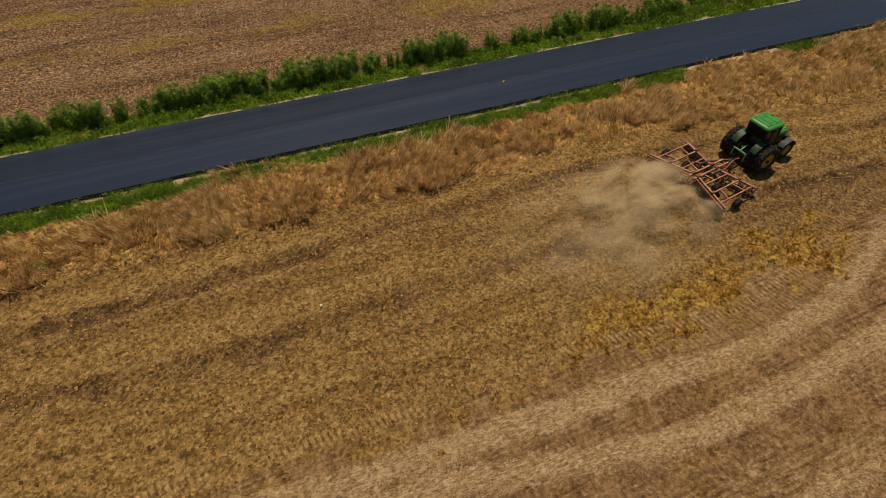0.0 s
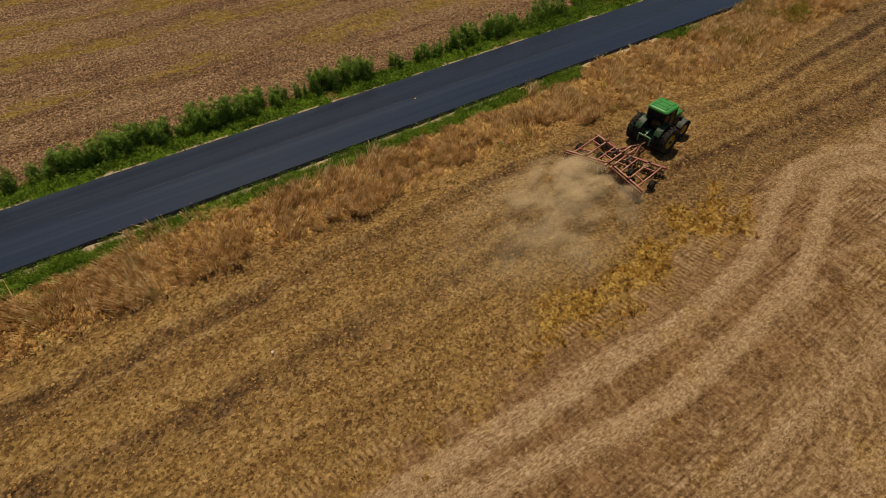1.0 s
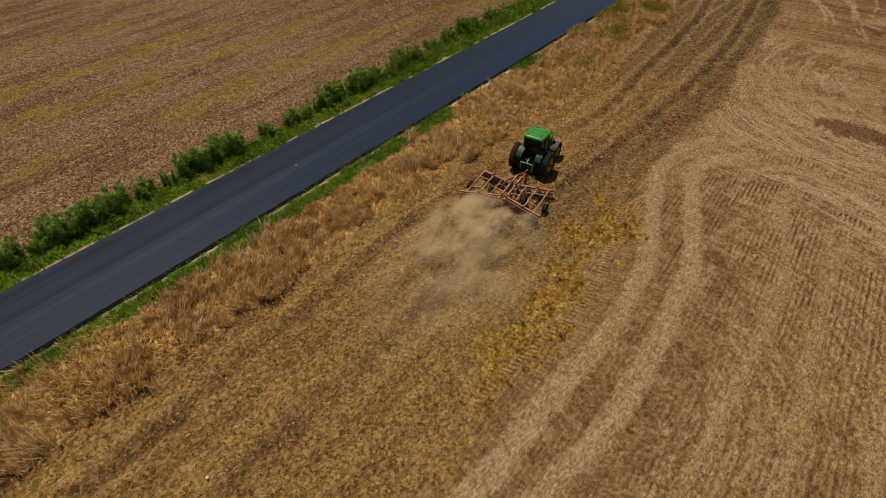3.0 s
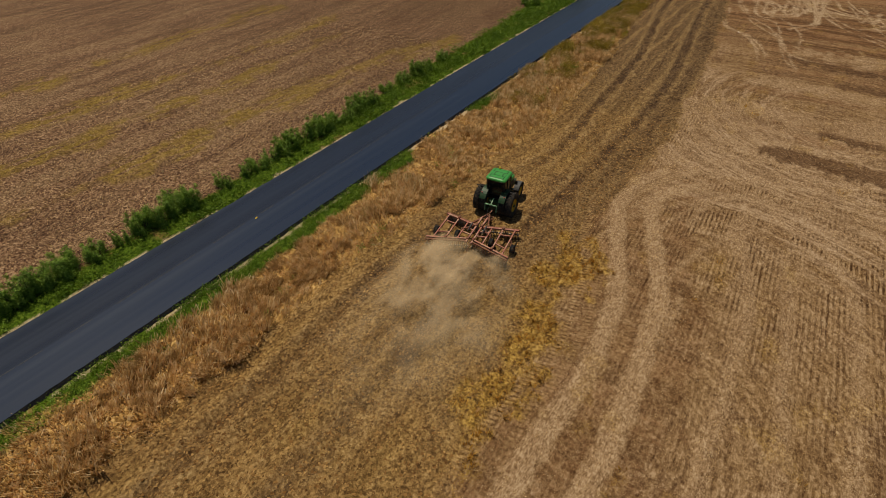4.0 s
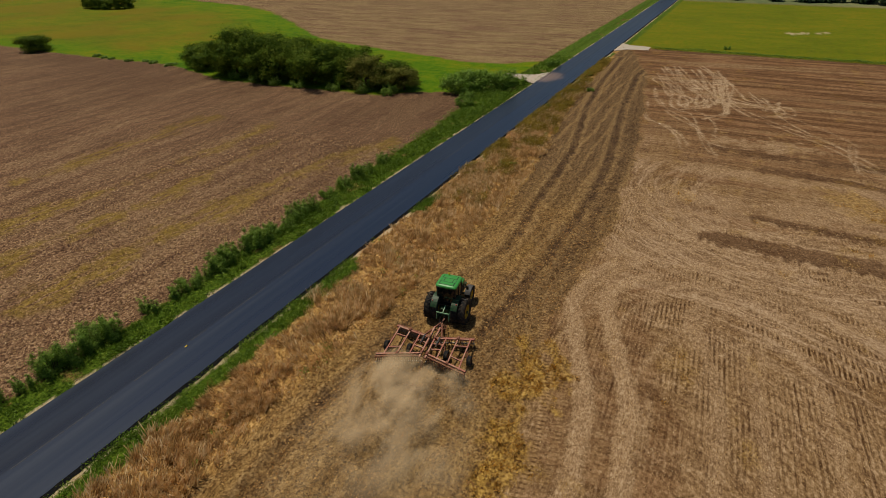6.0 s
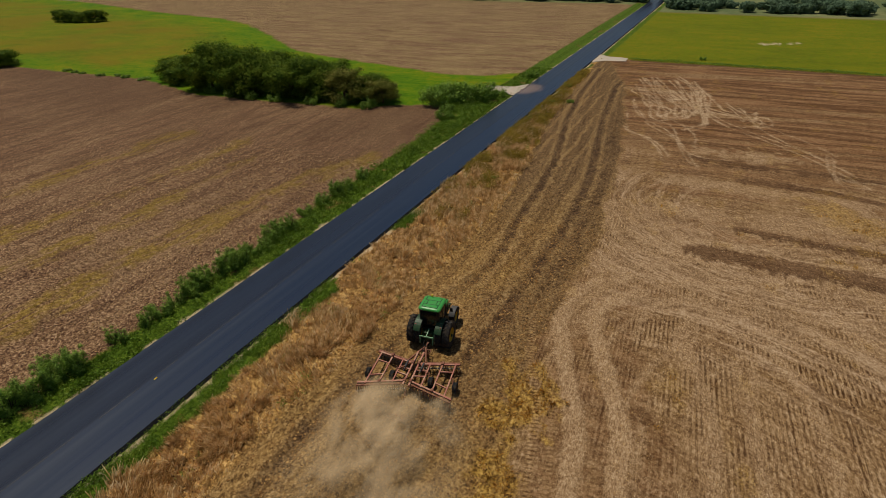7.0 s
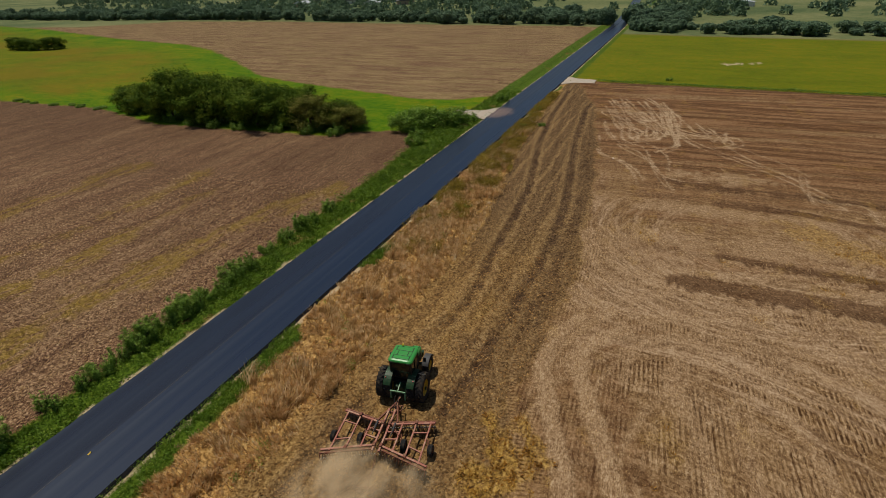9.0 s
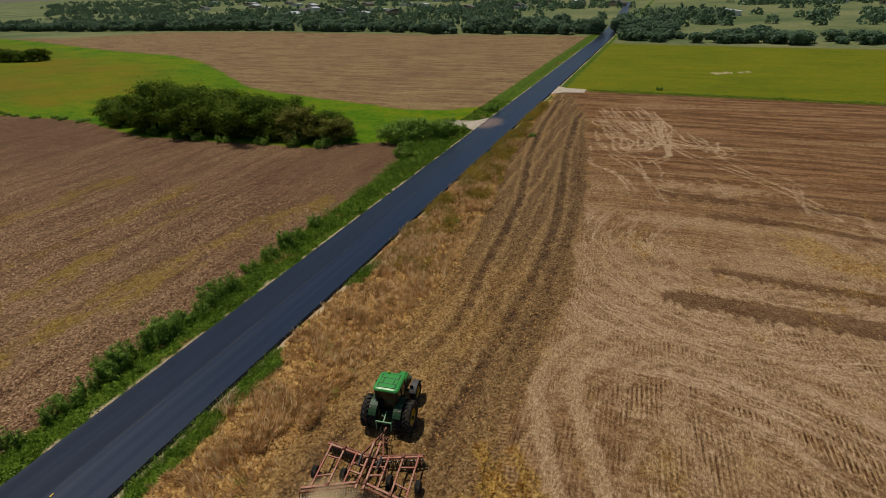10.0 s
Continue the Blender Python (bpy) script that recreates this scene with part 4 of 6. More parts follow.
def make_tree(seed, h, w, leaf=0.2, leaves="oak", density=9, trunk=0.22, low=0.18):
    """A tree: tapered trunk, forked limbs and a crown of many leaf clumps."""
    rng = np.random.RandomState(seed)
    fork = h * rng.uniform(0.18, 0.28)
    lines = [[(0, 0, -0.2, trunk * 1.3), (0.03 * h * rng.uniform(-1, 1), 0, fork * 0.5, trunk), (0, 0, fork, trunk * 0.85)]]
    lobes = []
    n = 11
    for i in range(n):
        a = 6.28 * i / n + rng.uniform(-0.4, 0.4)
        out = w * 0.5 * rng.uniform(0.25, 0.78)
        up = h * rng.uniform(0.38, 0.86) * (1 - 0.25 * (out / (w * 0.5)) ** 2)
        x, y = out * math.cos(a), out * math.sin(a)
        lines.append([(0, 0, fork * 0.9, trunk * 0.6), (x * 0.45, y * 0.45, fork + (up - fork) * 0.6, trunk * 0.36), (x * 0.9, y * 0.9, up, trunk * 0.12)])
        s = w * rng.uniform(0.15, 0.24)
        lobes.append(((x, y, up), (s, s, s * 0.8)))
        for j in range(2):
            b, r = rng.uniform(0, 6.28), s * 0.9
            lobes.append(((x + r * math.cos(b), y + r * math.sin(b), up + rng.uniform(-0.5, 0.4) * s), (s * 0.6, s * 0.6, s * 0.5)))
    for i in range(6):
        a = rng.uniform(0, 6.28)
        r = w * 0.34 * rng.uniform(0.5, 1)
        s = w * rng.uniform(0.13, 0.19)
        lobes.append(((r * math.cos(a), r * math.sin(a), max(h * low, s * 0.7) + rng.uniform(0, 0.1) * h), (s, s, s * 0.8)))
    lobes.append(((0, 0, h * 0.82), (w * 0.22, w * 0.22, h * 0.16)))
    pts, ways = crown_points(lobes, density, rng, 0.6)
    thing = new("tree")
    share("trunk", limb_mesh("trunk", lines, M["bark"]), thing)
    share("crown", quads_mesh("crown", leaf_quads(pts, leaf, rng, ways, 0.6), M[leaves]), thing)
    return thing


def blades(xs, ys, h, per, rng, spread=0.12, lean=0.35, width=0.012, base=None):
    """Tufts of narrow blades: one quad a blade, standing on the ground."""
    n = len(xs)
    zs = height(xs, ys) if base is None else base
    x, y, z = (np.repeat(np.asarray(v), per) for v in (xs, ys, zs))
    hh = np.repeat(np.broadcast_to(h, n), per) * rng.uniform(0.45, 1.1, n * per)
    x, y = x + rng.normal(0, spread, n * per), y + rng.normal(0, spread, n * per)
    a = rng.normal(0, 0.9, n * per) + 9.0 * fbm(x * 0.25, y * 0.25, 2, 95)
    lx, ly = np.cos(a) * hh * lean * rng.rand(n * per), np.sin(a) * hh * lean * rng.rand(n * per)
    b = rng.uniform(0, 6.28, n * per)
    wx, wy = np.cos(b) * width * rng.uniform(0.6, 1.5, n * per), np.sin(b) * width * rng.uniform(0.6, 1.5, n * per)
    z0 = z - 0.03
    return np.stack([np.stack([x - wx, y - wy, z0], 1), np.stack([x + wx, y + wy, z0], 1),
                     np.stack([x + lx + wx * 0.5, y + ly + wy * 0.5, z0 + hh], 1), np.stack([x + lx - wx * 0.5, y + ly - wy * 0.5, z0 + hh], 1)], 1)


def stuff(name, quads, material, label, category):
    return tagged(new(name, quads_mesh(name, quads, material)), label, category, kind="stuff")


def scatter(n, x0, x1, y0, y1, rng, weight):
    """Random places, kept by a weight from 0 to 1."""
    x, y = rng.uniform(x0, x1, n), rng.uniform(y0, y1, n)
    z, h = zones(x, y)
    keep = rng.rand(n) < weight(x, y, z)
    return x[keep], y[keep], h[keep]


rng = np.random.RandomState(11)

# dry grass on the near verge, in bent clumps of several heights
x, y, h = scatter(36000, -24, 110, 22.5, 32, rng, lambda x, y, z: z["dry"] * (1 - z["green"]) * (1 - z["gravel"]) * (0.25 + 0.75 * step(fbm(x * 0.7, y * 0.7, 3, 61), 0.38, 0.6)) * np.interp(x, [50, 110], [1.0, 0.45]))
tall = 0.28 + 0.55 * step(fbm(x * 0.35, y * 0.5, 3, 63), 0.4, 0.65)
stuff("dry_grass", blades(x, y, tall, 9, rng, 0.11, 1.05, 0.028, h), M["straw"], "tall bleached dry grass on the roadside verge", "dry grass")
x, y, h = scatter(9000, -24, 110, 23, 31.5, rng, lambda x, y, z: z["dry"] * (1 - z["green"]) * 0.32 * step(fbm(x * 0.45, y * 0.7, 3, 65), 0.52, 0.66))
w1 = blades(x, y, 0.75, 7, rng, 0.10, 0.25, 0.012, h)
c = np.stack([np.repeat(x, 12) + rng.normal(0, 0.12, 12 * len(x)), np.repeat(y, 12) + rng.normal(0, 0.12, 12 * len(x)), np.repeat(h, 12) + rng.uniform(0.15, 0.75, 12 * len(x))], 1)
stuff("brown_weeds", np.concatenate([w1, leaf_quads(c, 0.05, rng)]), M["weed"], "dead brown weeds standing among the verge grass", "weeds")
x, y, h = scatter(1500, -24, 100, 24.5, 32, rng, lambda x, y, z: z["dry"] * step(fbm(x * 0.4, y * 0.6, 3, 67), 0.6, 0.7))
c = np.stack([np.repeat(x, 26) + rng.normal(0, 0.16, 26 * len(x)), np.repeat(y, 26) + rng.normal(0, 0.16, 26 * len(x)), np.repeat(h, 26) + rng.uniform(0.05, 0.6, 26 * len(x))], 1)
stuff("green_weeds", leaf_quads(c, 0.06, rng), M["hedge"], "dark green weeds scattered in the dry verge", "weeds")

x, y, h = scatter(9000, 48, 128, 26, 31.9, rng, lambda x, y, z: z["dry"] * step(fbm(x * 0.2, y * 0.4, 3, 68) + 0.14 * step(x, 60, 95), 0.42, 0.56))
c = np.stack([np.repeat(x, 22) + rng.normal(0, 0.2, 22 * len(x)), np.repeat(y, 22) + rng.normal(0, 0.2, 22 * len(x)), np.repeat(h, 22) + rng.uniform(0.05, 0.75, 22 * len(x))], 1)
stuff("yellow_green_weeds", leaf_quads(c, 0.08, rng), M["ragweed"], "yellowing green weeds on the far part of the verge", "weeds")

# green grass along both sides of the asphalt
x, y, h = scatter(30000, -24, 130, 29.5, 47, rng, lambda x, y, z: z["green"] * (1 - 0.8 * z["gravel"]) * ((y < 32.1) | (y > 38.95)) * np.interp(x, [40, 130], [1.0, 0.5]))
stuff("green_grass", blades(x, y, np.where(x > 44, 0.34, 0.2), 8, rng, 0.12, 0.6, 0.014, h), M["grass"], "fresh green grass along the asphalt edges", "grass")
x, y, h = scatter(5200, -22, 100, 39.2, 47, rng, lambda x, y, z: z["green"] * (0.3 + 0.7 * step(fbm(x * 0.3, y * 0.5, 3, 69), 0.45, 0.6)))
c = np.stack([np.repeat(x, 30) + rng.normal(0, 0.25, 30 * len(x)), np.repeat(y, 30) + rng.normal(0, 0.2, 30 * len(x)), np.repeat(h, 30) + rng.uniform(0.1, 0.9, 30 * len(x)) * np.repeat(rng.uniform(0.4, 1.3, len(x)) * np.interp(x, [25, 45], [0.45, 1.0]), 30)], 1)
stuff("ditch_weeds", leaf_quads(c, 0.09, rng), M["grass"], "lush green weeds in the ditch beyond the road", "weeds")
x, y, h = scatter(9000, -24, 60, 29.6, 32.1, rng, lambda x, y, z: z["green"] * (0.2 + 0.8 * step(fbm(x * 0.5, y * 0.9, 3, 70), 0.4, 0.6)))
c = np.stack([np.repeat(x, 16) + rng.normal(0, 0.16, 16 * len(x)), np.repeat(y, 16) + rng.normal(0, 0.14, 16 * len(x)), np.repeat(h, 16) + rng.uniform(0.04, 0.32, 16 * len(x))], 1)
stuff("roadside_weeds", leaf_quads(c, 0.06, rng), M["grass"], "leafy green weeds crowding the asphalt's edge", "weeds")

# yellowed weeds at the edge of the stubble
x, y, h = scatter(16000, -4, 64, -14, 16, rng, lambda x, y, z: z["yellow"] ** 2 * 0.8 * (1 - 0.7 * z["swath"]))
stuff("yellow_weeds", blades(x, y, 0.26, 8, rng, 0.12, 1.1, 0.026, h), M["oil"], "yellowed flattened weeds in the stubble", "weeds")

# weeds left standing along the boundary with the green field
y = np.concatenate([rng.uniform(-70, 24, 900), rng.uniform(-70, 24, 300)])
x = 146.6 - 0.06 * (25 - y) + rng.normal(0, 0.45, len(y))
lush = np.clip(fbm(x * 0.6, y * 0.35, 3, 73) * 2 - 0.6, 0.1, 1)
c = np.stack([np.repeat(x, 14) + rng.normal(0, 0.25, 14 * len(x)), np.repeat(y, 14) + rng.normal(0, 0.3, 14 * len(x)), rng.uniform(0.03, 0.55, 14 * len(x)) * np.repeat(lush, 14)], 1)
stuff("boundary_weeds", leaf_quads(c, 0.09, rng), M["hedge"], "dark green weeds along the field boundary", "weeds")

# stubble stalks and loose straw
x, y, h = scatter(60000, -6, 62, -13, 13.5, rng, lambda x, y, z: z["stubble"] * (0.35 + 0.65 * z["swath"]) * np.interp(x, [20, 62], [1.0, 0.35]))
stuff("stubble", blades(x, y, 0.10, 3, rng, 0.06, 1.2, 0.010, h), M["straw"], "short pale straw stubble and chaff", "stubble")


def clods(name, x, y, h, size, label, material):
    """Lumps of turned earth: squashed, uneven pieces half sunk in the ground."""
    n = len(x)
    base = np.array([(1, 0, 0), (0, 1, 0), (-1, 0, 0), (0, -1, 0), (0.1, 0.05, 0.75)])
    v = base[None] * rng.uniform(0.55, 1.35, (n, 5, 1)) * size[:, None, None]
    a = rng.uniform(0, 6.28, n)
    ca, sa = np.cos(a)[:, None], np.sin(a)[:, None]
    v = np.stack([v[..., 0] * ca - v[..., 1] * sa + x[:, None], v[..., 0] * sa + v[..., 1] * ca + y[:, None], v[..., 2] + h[:, None] - 0.3 * size[:, None]], 2)
    tri = np.array([(0, 1, 4), (1, 2, 4), (2, 3, 4), (3, 0, 4)])
    idx = (tri[None] + 5 * np.arange(n)[:, None, None]).reshape(-1).astype(np.int32)
    me = bpy.data.meshes.new(name)
    me.vertices.add(5 * n)
    me.vertices.foreach_set("co", v.astype(np.float32).ravel())
    me.loops.add(len(idx))
    me.loops.foreach_set("vertex_index", idx)
    me.polygons.add(4 * n)
    me.polygons.foreach_set("loop_start", np.arange(0, len(idx), 3, dtype=np.int32))
    me.update(calc_edges=True)
    me.materials.append(material)
    return tagged(new(name, me), label, "soil", kind="stuff")


def clod_material():
    s = Shader("earth_clod")
    c = s.ramp(s.island(), (0.0, (0.085, 0.038, 0.012)), (0.6, (0.23, 0.115, 0.037)), (1.0, (0.45, 0.27, 0.10)))
    return s.done(c, 0.95, 0, s.bump(s.noise(30, 3), 0.5, 0.01), 0.1)


M["clod"] = clod_material()
x, y, h = scatter(80000, -20, 52, 9.5, 26.5, rng, lambda x, y, z: (1 - z["dry"]) * (1 - z["stubble"]) * (0.5 + 0.5 * z["furrow"] + 0.3 * step(fbm(x * 0.3, y * 0.3, 3, 71), 0.5, 0.65)) * np.interp(x, [30, 74], [1.0, 0.4]))
clods("soil_clods", x, y, h, 0.022 + 0.095 * rng.rand(len(x)) ** 2.2, "brown clods of freshly worked soil", M["clod"])
x, y, h = scatter(26000, -16, 60, 41.5, 70, rng, lambda x, y, z: z["north"] * np.interp(y, [42, 70], [1.0, 0.25]))
stuff("field_litter", blades(x, y, 0.09, 3, rng, 0.10, 1.6, 0.03, h), M["straw"], "pale crop litter lying on the far field", "litter")

def make_stone(name, size, place, label, material, seed):
    bm = bmesh.new()
    bmesh.ops.create_icosphere(bm, subdivisions=2, radius=size)
    for v in bm.verts:
        v.co = v.co * (0.8 + 0.4 * noise.noise(v.co * (1.2 / size) + Vector((seed, 0, 0))))
        v.co.z *= 0.6
    ob = part(name, bm, material)
    ob.location = place
    return tagged(ob, label, "stone")


make_stone("stone", 0.09, (-0.05, 18.35, 0.05), "pale stone lying on the worked soil", M["white"], 1)
make_stone("stone", 0.10, (84.8, 13.4, 0.05), "pale stone at the field's edge", M["white"], 2)


def make_culvert():
    """A low concrete pipe end beside the road."""
    t = new("culvert")
    bm = bmesh.new()
    box(bm, (0.9, 0.35, 0.55), pose(0, 0, 0.2), 0.04)
    part("headwall", bm, M["dirty_gravel"], t, "pale weathered concrete headwall")
    bm = bmesh.new()
    lathe(bm, [(0.17, -0.1), (0.21, -0.1), (0.21, 0.1), (0.17, 0.1)], 18, True)
    bmesh.ops.transform(bm, matrix=pose(0, -0.16, 0.22), verts=bm.verts)
    part("pipe", bm, M["grey"], t, "dark pipe mouth")
    return t


culvert = make_culvert()
culvert.matrix_basis = pose(95.0, 31.3, -0.05)
tagged(culvert, "small pale concrete culvert end beside the asphalt", "culvert")

# ---- shrubs in a row beyond the road ----
KINDS = [make_bush(21, 1.9, 2.2, 0.065, density=105, stems=13), make_bush(22, 2.2, 2.4, 0.065, density=105, stems=15), make_bush(23, 1.6, 1.5, 0.06, density=100, stems=9), make_bush(24, 1.8, 2.0, 0.065, density=105, stems=13), make_bush(25, 1.3, 1.9, 0.06, density=95, stems=11)]
HEDGE = [(-20.0, 1), (-18.4, 3), (-16.9, 0), (-15.3, 4), (-13.8, 3), (-12.2, 0), (-10.4, 2), (-8.4, 4), (-6.5, 1), (-5.3, 0), (-4.0, 3), (-2.8, 1), (-1.5, 0), (-0.2, 3), (1.6, 4), (2.9, 1), (4.2, 0), (5.6, 3), (7.2, 1), (9.2, 4), (11.1, 2), (12.9, 3), (14.3, 0), (15.8, 1), (17.4, 0), (20.4, 2), (22.7, 2)]
HEDGE += [(24.3 + 1.45 * i, (4, 2, 3, 0, 2, 1, 3)[i % 7]) for i in range(12)] + [(43.6, 4), (46.5, 4), (49.5, 3), (51.5, 4), (55.0, 4)]
used = set()
for i, (x, k) in enumerate(HEDGE):
    far = x > 42
    s = rng.uniform(0.88, 1.12)
    m = pose(x, 41.5 + rng.uniform(-0.18, 0.18) + (1.1 if far else 0), -0.02, 0, 0, rng.uniform(0, 360))
    if k not in used:
        used.add(k)
        ob = KINDS[k]
        ob.matrix_basis = m
        s = 1.0
    else:
        ob = copy_thing(KINDS[k], m)
        ob.scale = (s * 1.0, s * 0.95, s * rng.uniform(0.78, 1.0))
    tagged(ob, "low narrow dark green shrub in the roadside row" if k in (2, 4) else "bushy dark green shrub in the roadside row", "shrub", "shrubs along the road")

# ---- the grove at the end of the field ----
OAKS = [make_tree(31, 9.4, 13.0, 0.19, density=17, low=0.1), make_tree(32, 8.3, 12.0, 0.19, density=16, low=0.1), make_tree(33, 7.5, 9.5, 0.17, "thin_oak", density=12), make_tree(34, 6.5, 10.0, 0.18, density=17, low=0.1)]
GROVE = [(91, 117, 3, 0.74), (88, 111, 3, 0.7), (86.5, 101, 0, 1.04), (88, 94, 0, 0.97), (85.5, 89, 1, 1.04), (90, 84, 0, 0.91), (86, 79, 1, 0.91), (88, 73, 1, 0.96), (86.5, 67, 2, 0.87), (91, 64, 1, 0.7), (88, 59.5, 2, 0.74), (166, 277, 3, 0.9), (165, 270, 3, 0.84), (166, 264, 3, 0.78), (169, 258, 3, 0.87), (87, 178, 3, 0.74)]
used = set()
for x, y, k, tall in GROVE:
    m = pose(x, y, -0.05, 0, 0, rng.uniform(0, 360))
    if k in used:
        ob = copy_thing(OAKS[k], m)
        s = rng.uniform(0.9, 1.05) * (0.5 + 0.5 * tall)
        ob.scale = (s, s, s * tall)
    else:
        used.add(k)
        ob = OAKS[k]
        ob.matrix_basis = m
        ob.scale = (1, 1, tall)
    tagged(ob, "broad dark green tree with a dense spreading crown" if k < 2 else "lower thin-crowned tree at the field's edge", "tree", "grove at the field's end" if x < 95 and y < 130 else "")
scrub = [make_tree(41, 4.0, 6.2, 0.15, "hedge", 14, 0.09, 0.08), make_bush(42, 1.5, 3.0, 0.12, density=22, stems=9)]
scrub[0].name = "thicket"
SCRUB = [(93, 46.5, 0), (96.5, 43.5, 0), (90, 49.5, 0), (99, 42.5, 1), (89, 47, 1), (101, 41.2, 1), (86.5, 45.6, 1), (83, 44.6, 1), (84, 60, 1), (83.5, 66, 1), (82.5, 72, 1), (82, 80, 1), (82, 86, 1), (82, 92, 1), (83, 98, 1), (87, 108, 1), (88, 122, 1), (88.5, 126, 1), (88, 130, 1), (88, 135, 1), (87.5, 139, 1), (87.5, 144, 1), (88, 149, 1), (88.5, 155, 1), (87, 114, 1), (98, 30.6, 1), (112, 31.0, 1), (119, 40.5, 1), (150, 8, 1), (100, 27.5, 1)]
used = set()
for x, y, k in SCRUB:
    s = rng.uniform(0.8, 1.1) * (0.5 if (x > 97 and y < 40) else 0.6 if (y > 104 and x < 95) else 1)
    edge = y > 104 and x < 95
    m = pose(x + (rng.uniform(-1.2, 0.6) if edge else 0), y + (rng.uniform(-2.2, 2.2) if edge else 0), -0.02, 0, 0, rng.uniform(0, 360))
    if k in used:
        ob = copy_thing(scrub[k], m)
        ob.scale = (s, s * (1.5 if edge else 1), s * (rng.uniform(0.5, 0.9) if edge else 1))
    else:
        used.add(k)
        ob = scrub[k]
        ob.matrix_basis = m
    tagged(ob, "tangled green thicket beside the field entrance" if k == 0 else "low green scrub at the field's edge", "shrub")


# ---- the tractor ----
def tyre_mesh(name, R, w, rim, lugs, depth):
    bm = bmesh.new()
    h = w / 2
    lathe(bm, [(rim, -h * 0.78), (rim + (R - rim) * 0.35, -h * 1.02), (R - depth * 2.2, -h), (R - depth, -h * 0.8), (R - depth * 0.7, 0), (R - depth, h * 0.8), (R - depth * 2.2, h), (rim + (R - rim) * 0.35, h * 1.02), (rim, h * 0.78), (rim - 0.02, 0)], 36, True)
    for i in range(lugs):              # chevron bars, left and right staggered
        for sgn in (-1, 1):
            a = 2 * math.pi * (i + (0.5 if sgn > 0 else 0)) / lugs
            m = Matrix.Rotation(-a, 4, "Y") @ pose(R - depth * 0.55, sgn * h * 0.5, 0, sgn * 38, 0, 0)
            box(bm, (depth * 1.25, h * 1.08, R * 0.062), m)
    bmesh.ops.recalc_face_normals(bm, faces=bm.faces)
    me = bpy.data.meshes.new(name)
    bm.to_mesh(me)
    bm.free()
    me.materials.append(M["rubber"])
    return me


def rim_mesh(name, rim, w, dish, material):
    bm = bmesh.new()
    h = w / 2
    lathe(bm, [(rim, -h * 0.8), (rim - 0.03, -h * 0.6), (rim - 0.06, dish - 0.02), (rim * 0.42, dish - 0.03), (rim * 0.38, dish - 0.09), (0.0, dish - 0.09), (0.0, dish + 0.02), (rim * 0.4, dish + 0.03), (rim - 0.05, dish + 0.03), (rim - 0.03, h * 0.6), (rim, h * 0.8)], 32)
    for i in range(8):
        a = 2 * math.pi * i / 8
        for s in (-1, 1):
            rod(bm, (rim * 0.3 * math.cos(a), dish - 0.12, rim * 0.3 * math.sin(a)), (rim * 0.3 * math.cos(a), dish - 0.07, rim * 0.3 * math.sin(a)), 0.018, seg=6)
    bmesh.ops.recalc_face_normals(bm, faces=bm.faces)
    me = bpy.data.meshes.new(name)
    bm.to_mesh(me)
    bm.free()
    me.materials.append(material)
    return me


def hub_mesh(name, r, w, material):
    bm = bmesh.new()
    lathe(bm, [(0, -w), (r * 0.8, -w), (r, -w * 0.7), (r, w * 0.7), (r * 0.8, w), (0, w)], 18)
    me = bpy.data.meshes.new(name)
    bm.to_mesh(me)
    bm.free()
    me.materials.append(material)
    return me


def arch(bm, R, y0, y1, a0, a1, thick, cx, cz, seg=12, lip=0.06):
    """A curved mudguard round a wheel, from angle a0 to a1, with side lips."""
    prof = [(R, y0), (R + thick, y0), (R + thick, y1), (R, y1)]
    rings = []
    for i in range(seg + 1):
        a = radians(a0 + (a1 - a0) * i / seg)
        rings.append([bm.verts.new((cx + r * math.cos(a), y, cz + r * math.sin(a))) for r, y in prof])
    for p, q in zip(rings, rings[1:]):
        for k in range(4):
            bm.faces.new((p[k], q[k], q[(k + 1) % 4], p[(k + 1) % 4]))
    bm.faces.new(rings[0])
    bm.faces.new(rings[-1][::-1])
    bmesh.ops.recalc_face_normals(bm, faces=bm.faces)
    return bm


def loft(bm, sections, seg=None):
    """Join closed sections (lists of points) into a skin, with capped ends."""
    rings = [[bm.verts.new(p) for p in s] for s in sections]
    n = len(rings[0])
    for p, q in zip(rings, rings[1:]):
        for k in range(n):
            bm.faces.new((p[k], p[(k + 1) % n], q[(k + 1) % n], q[k]))
    bm.faces.new(rings[0][::-1])
    bm.faces.new(rings[-1])
    bmesh.ops.recalc_face_normals(bm, faces=bm.faces)
    return bm


def rounded(x, hw, z0, z1, r, k=5):
    """A section across x with rounded top corners."""
    pts = [(x, -hw, z0)]
    for i in range(k + 1):
        a = math.pi - math.pi / 2 * i / k
        pts.append((x, -hw + r + r * math.cos(a), z1 - r + r * math.sin(a)))
    for i in range(k + 1):
        a = math.pi / 2 - math.pi / 2 * i / k
        pts.append((x, hw - r + r * math.cos(a), z1 - r + r * math.sin(a)))
    pts.append((x, hw, z0))
    return pts


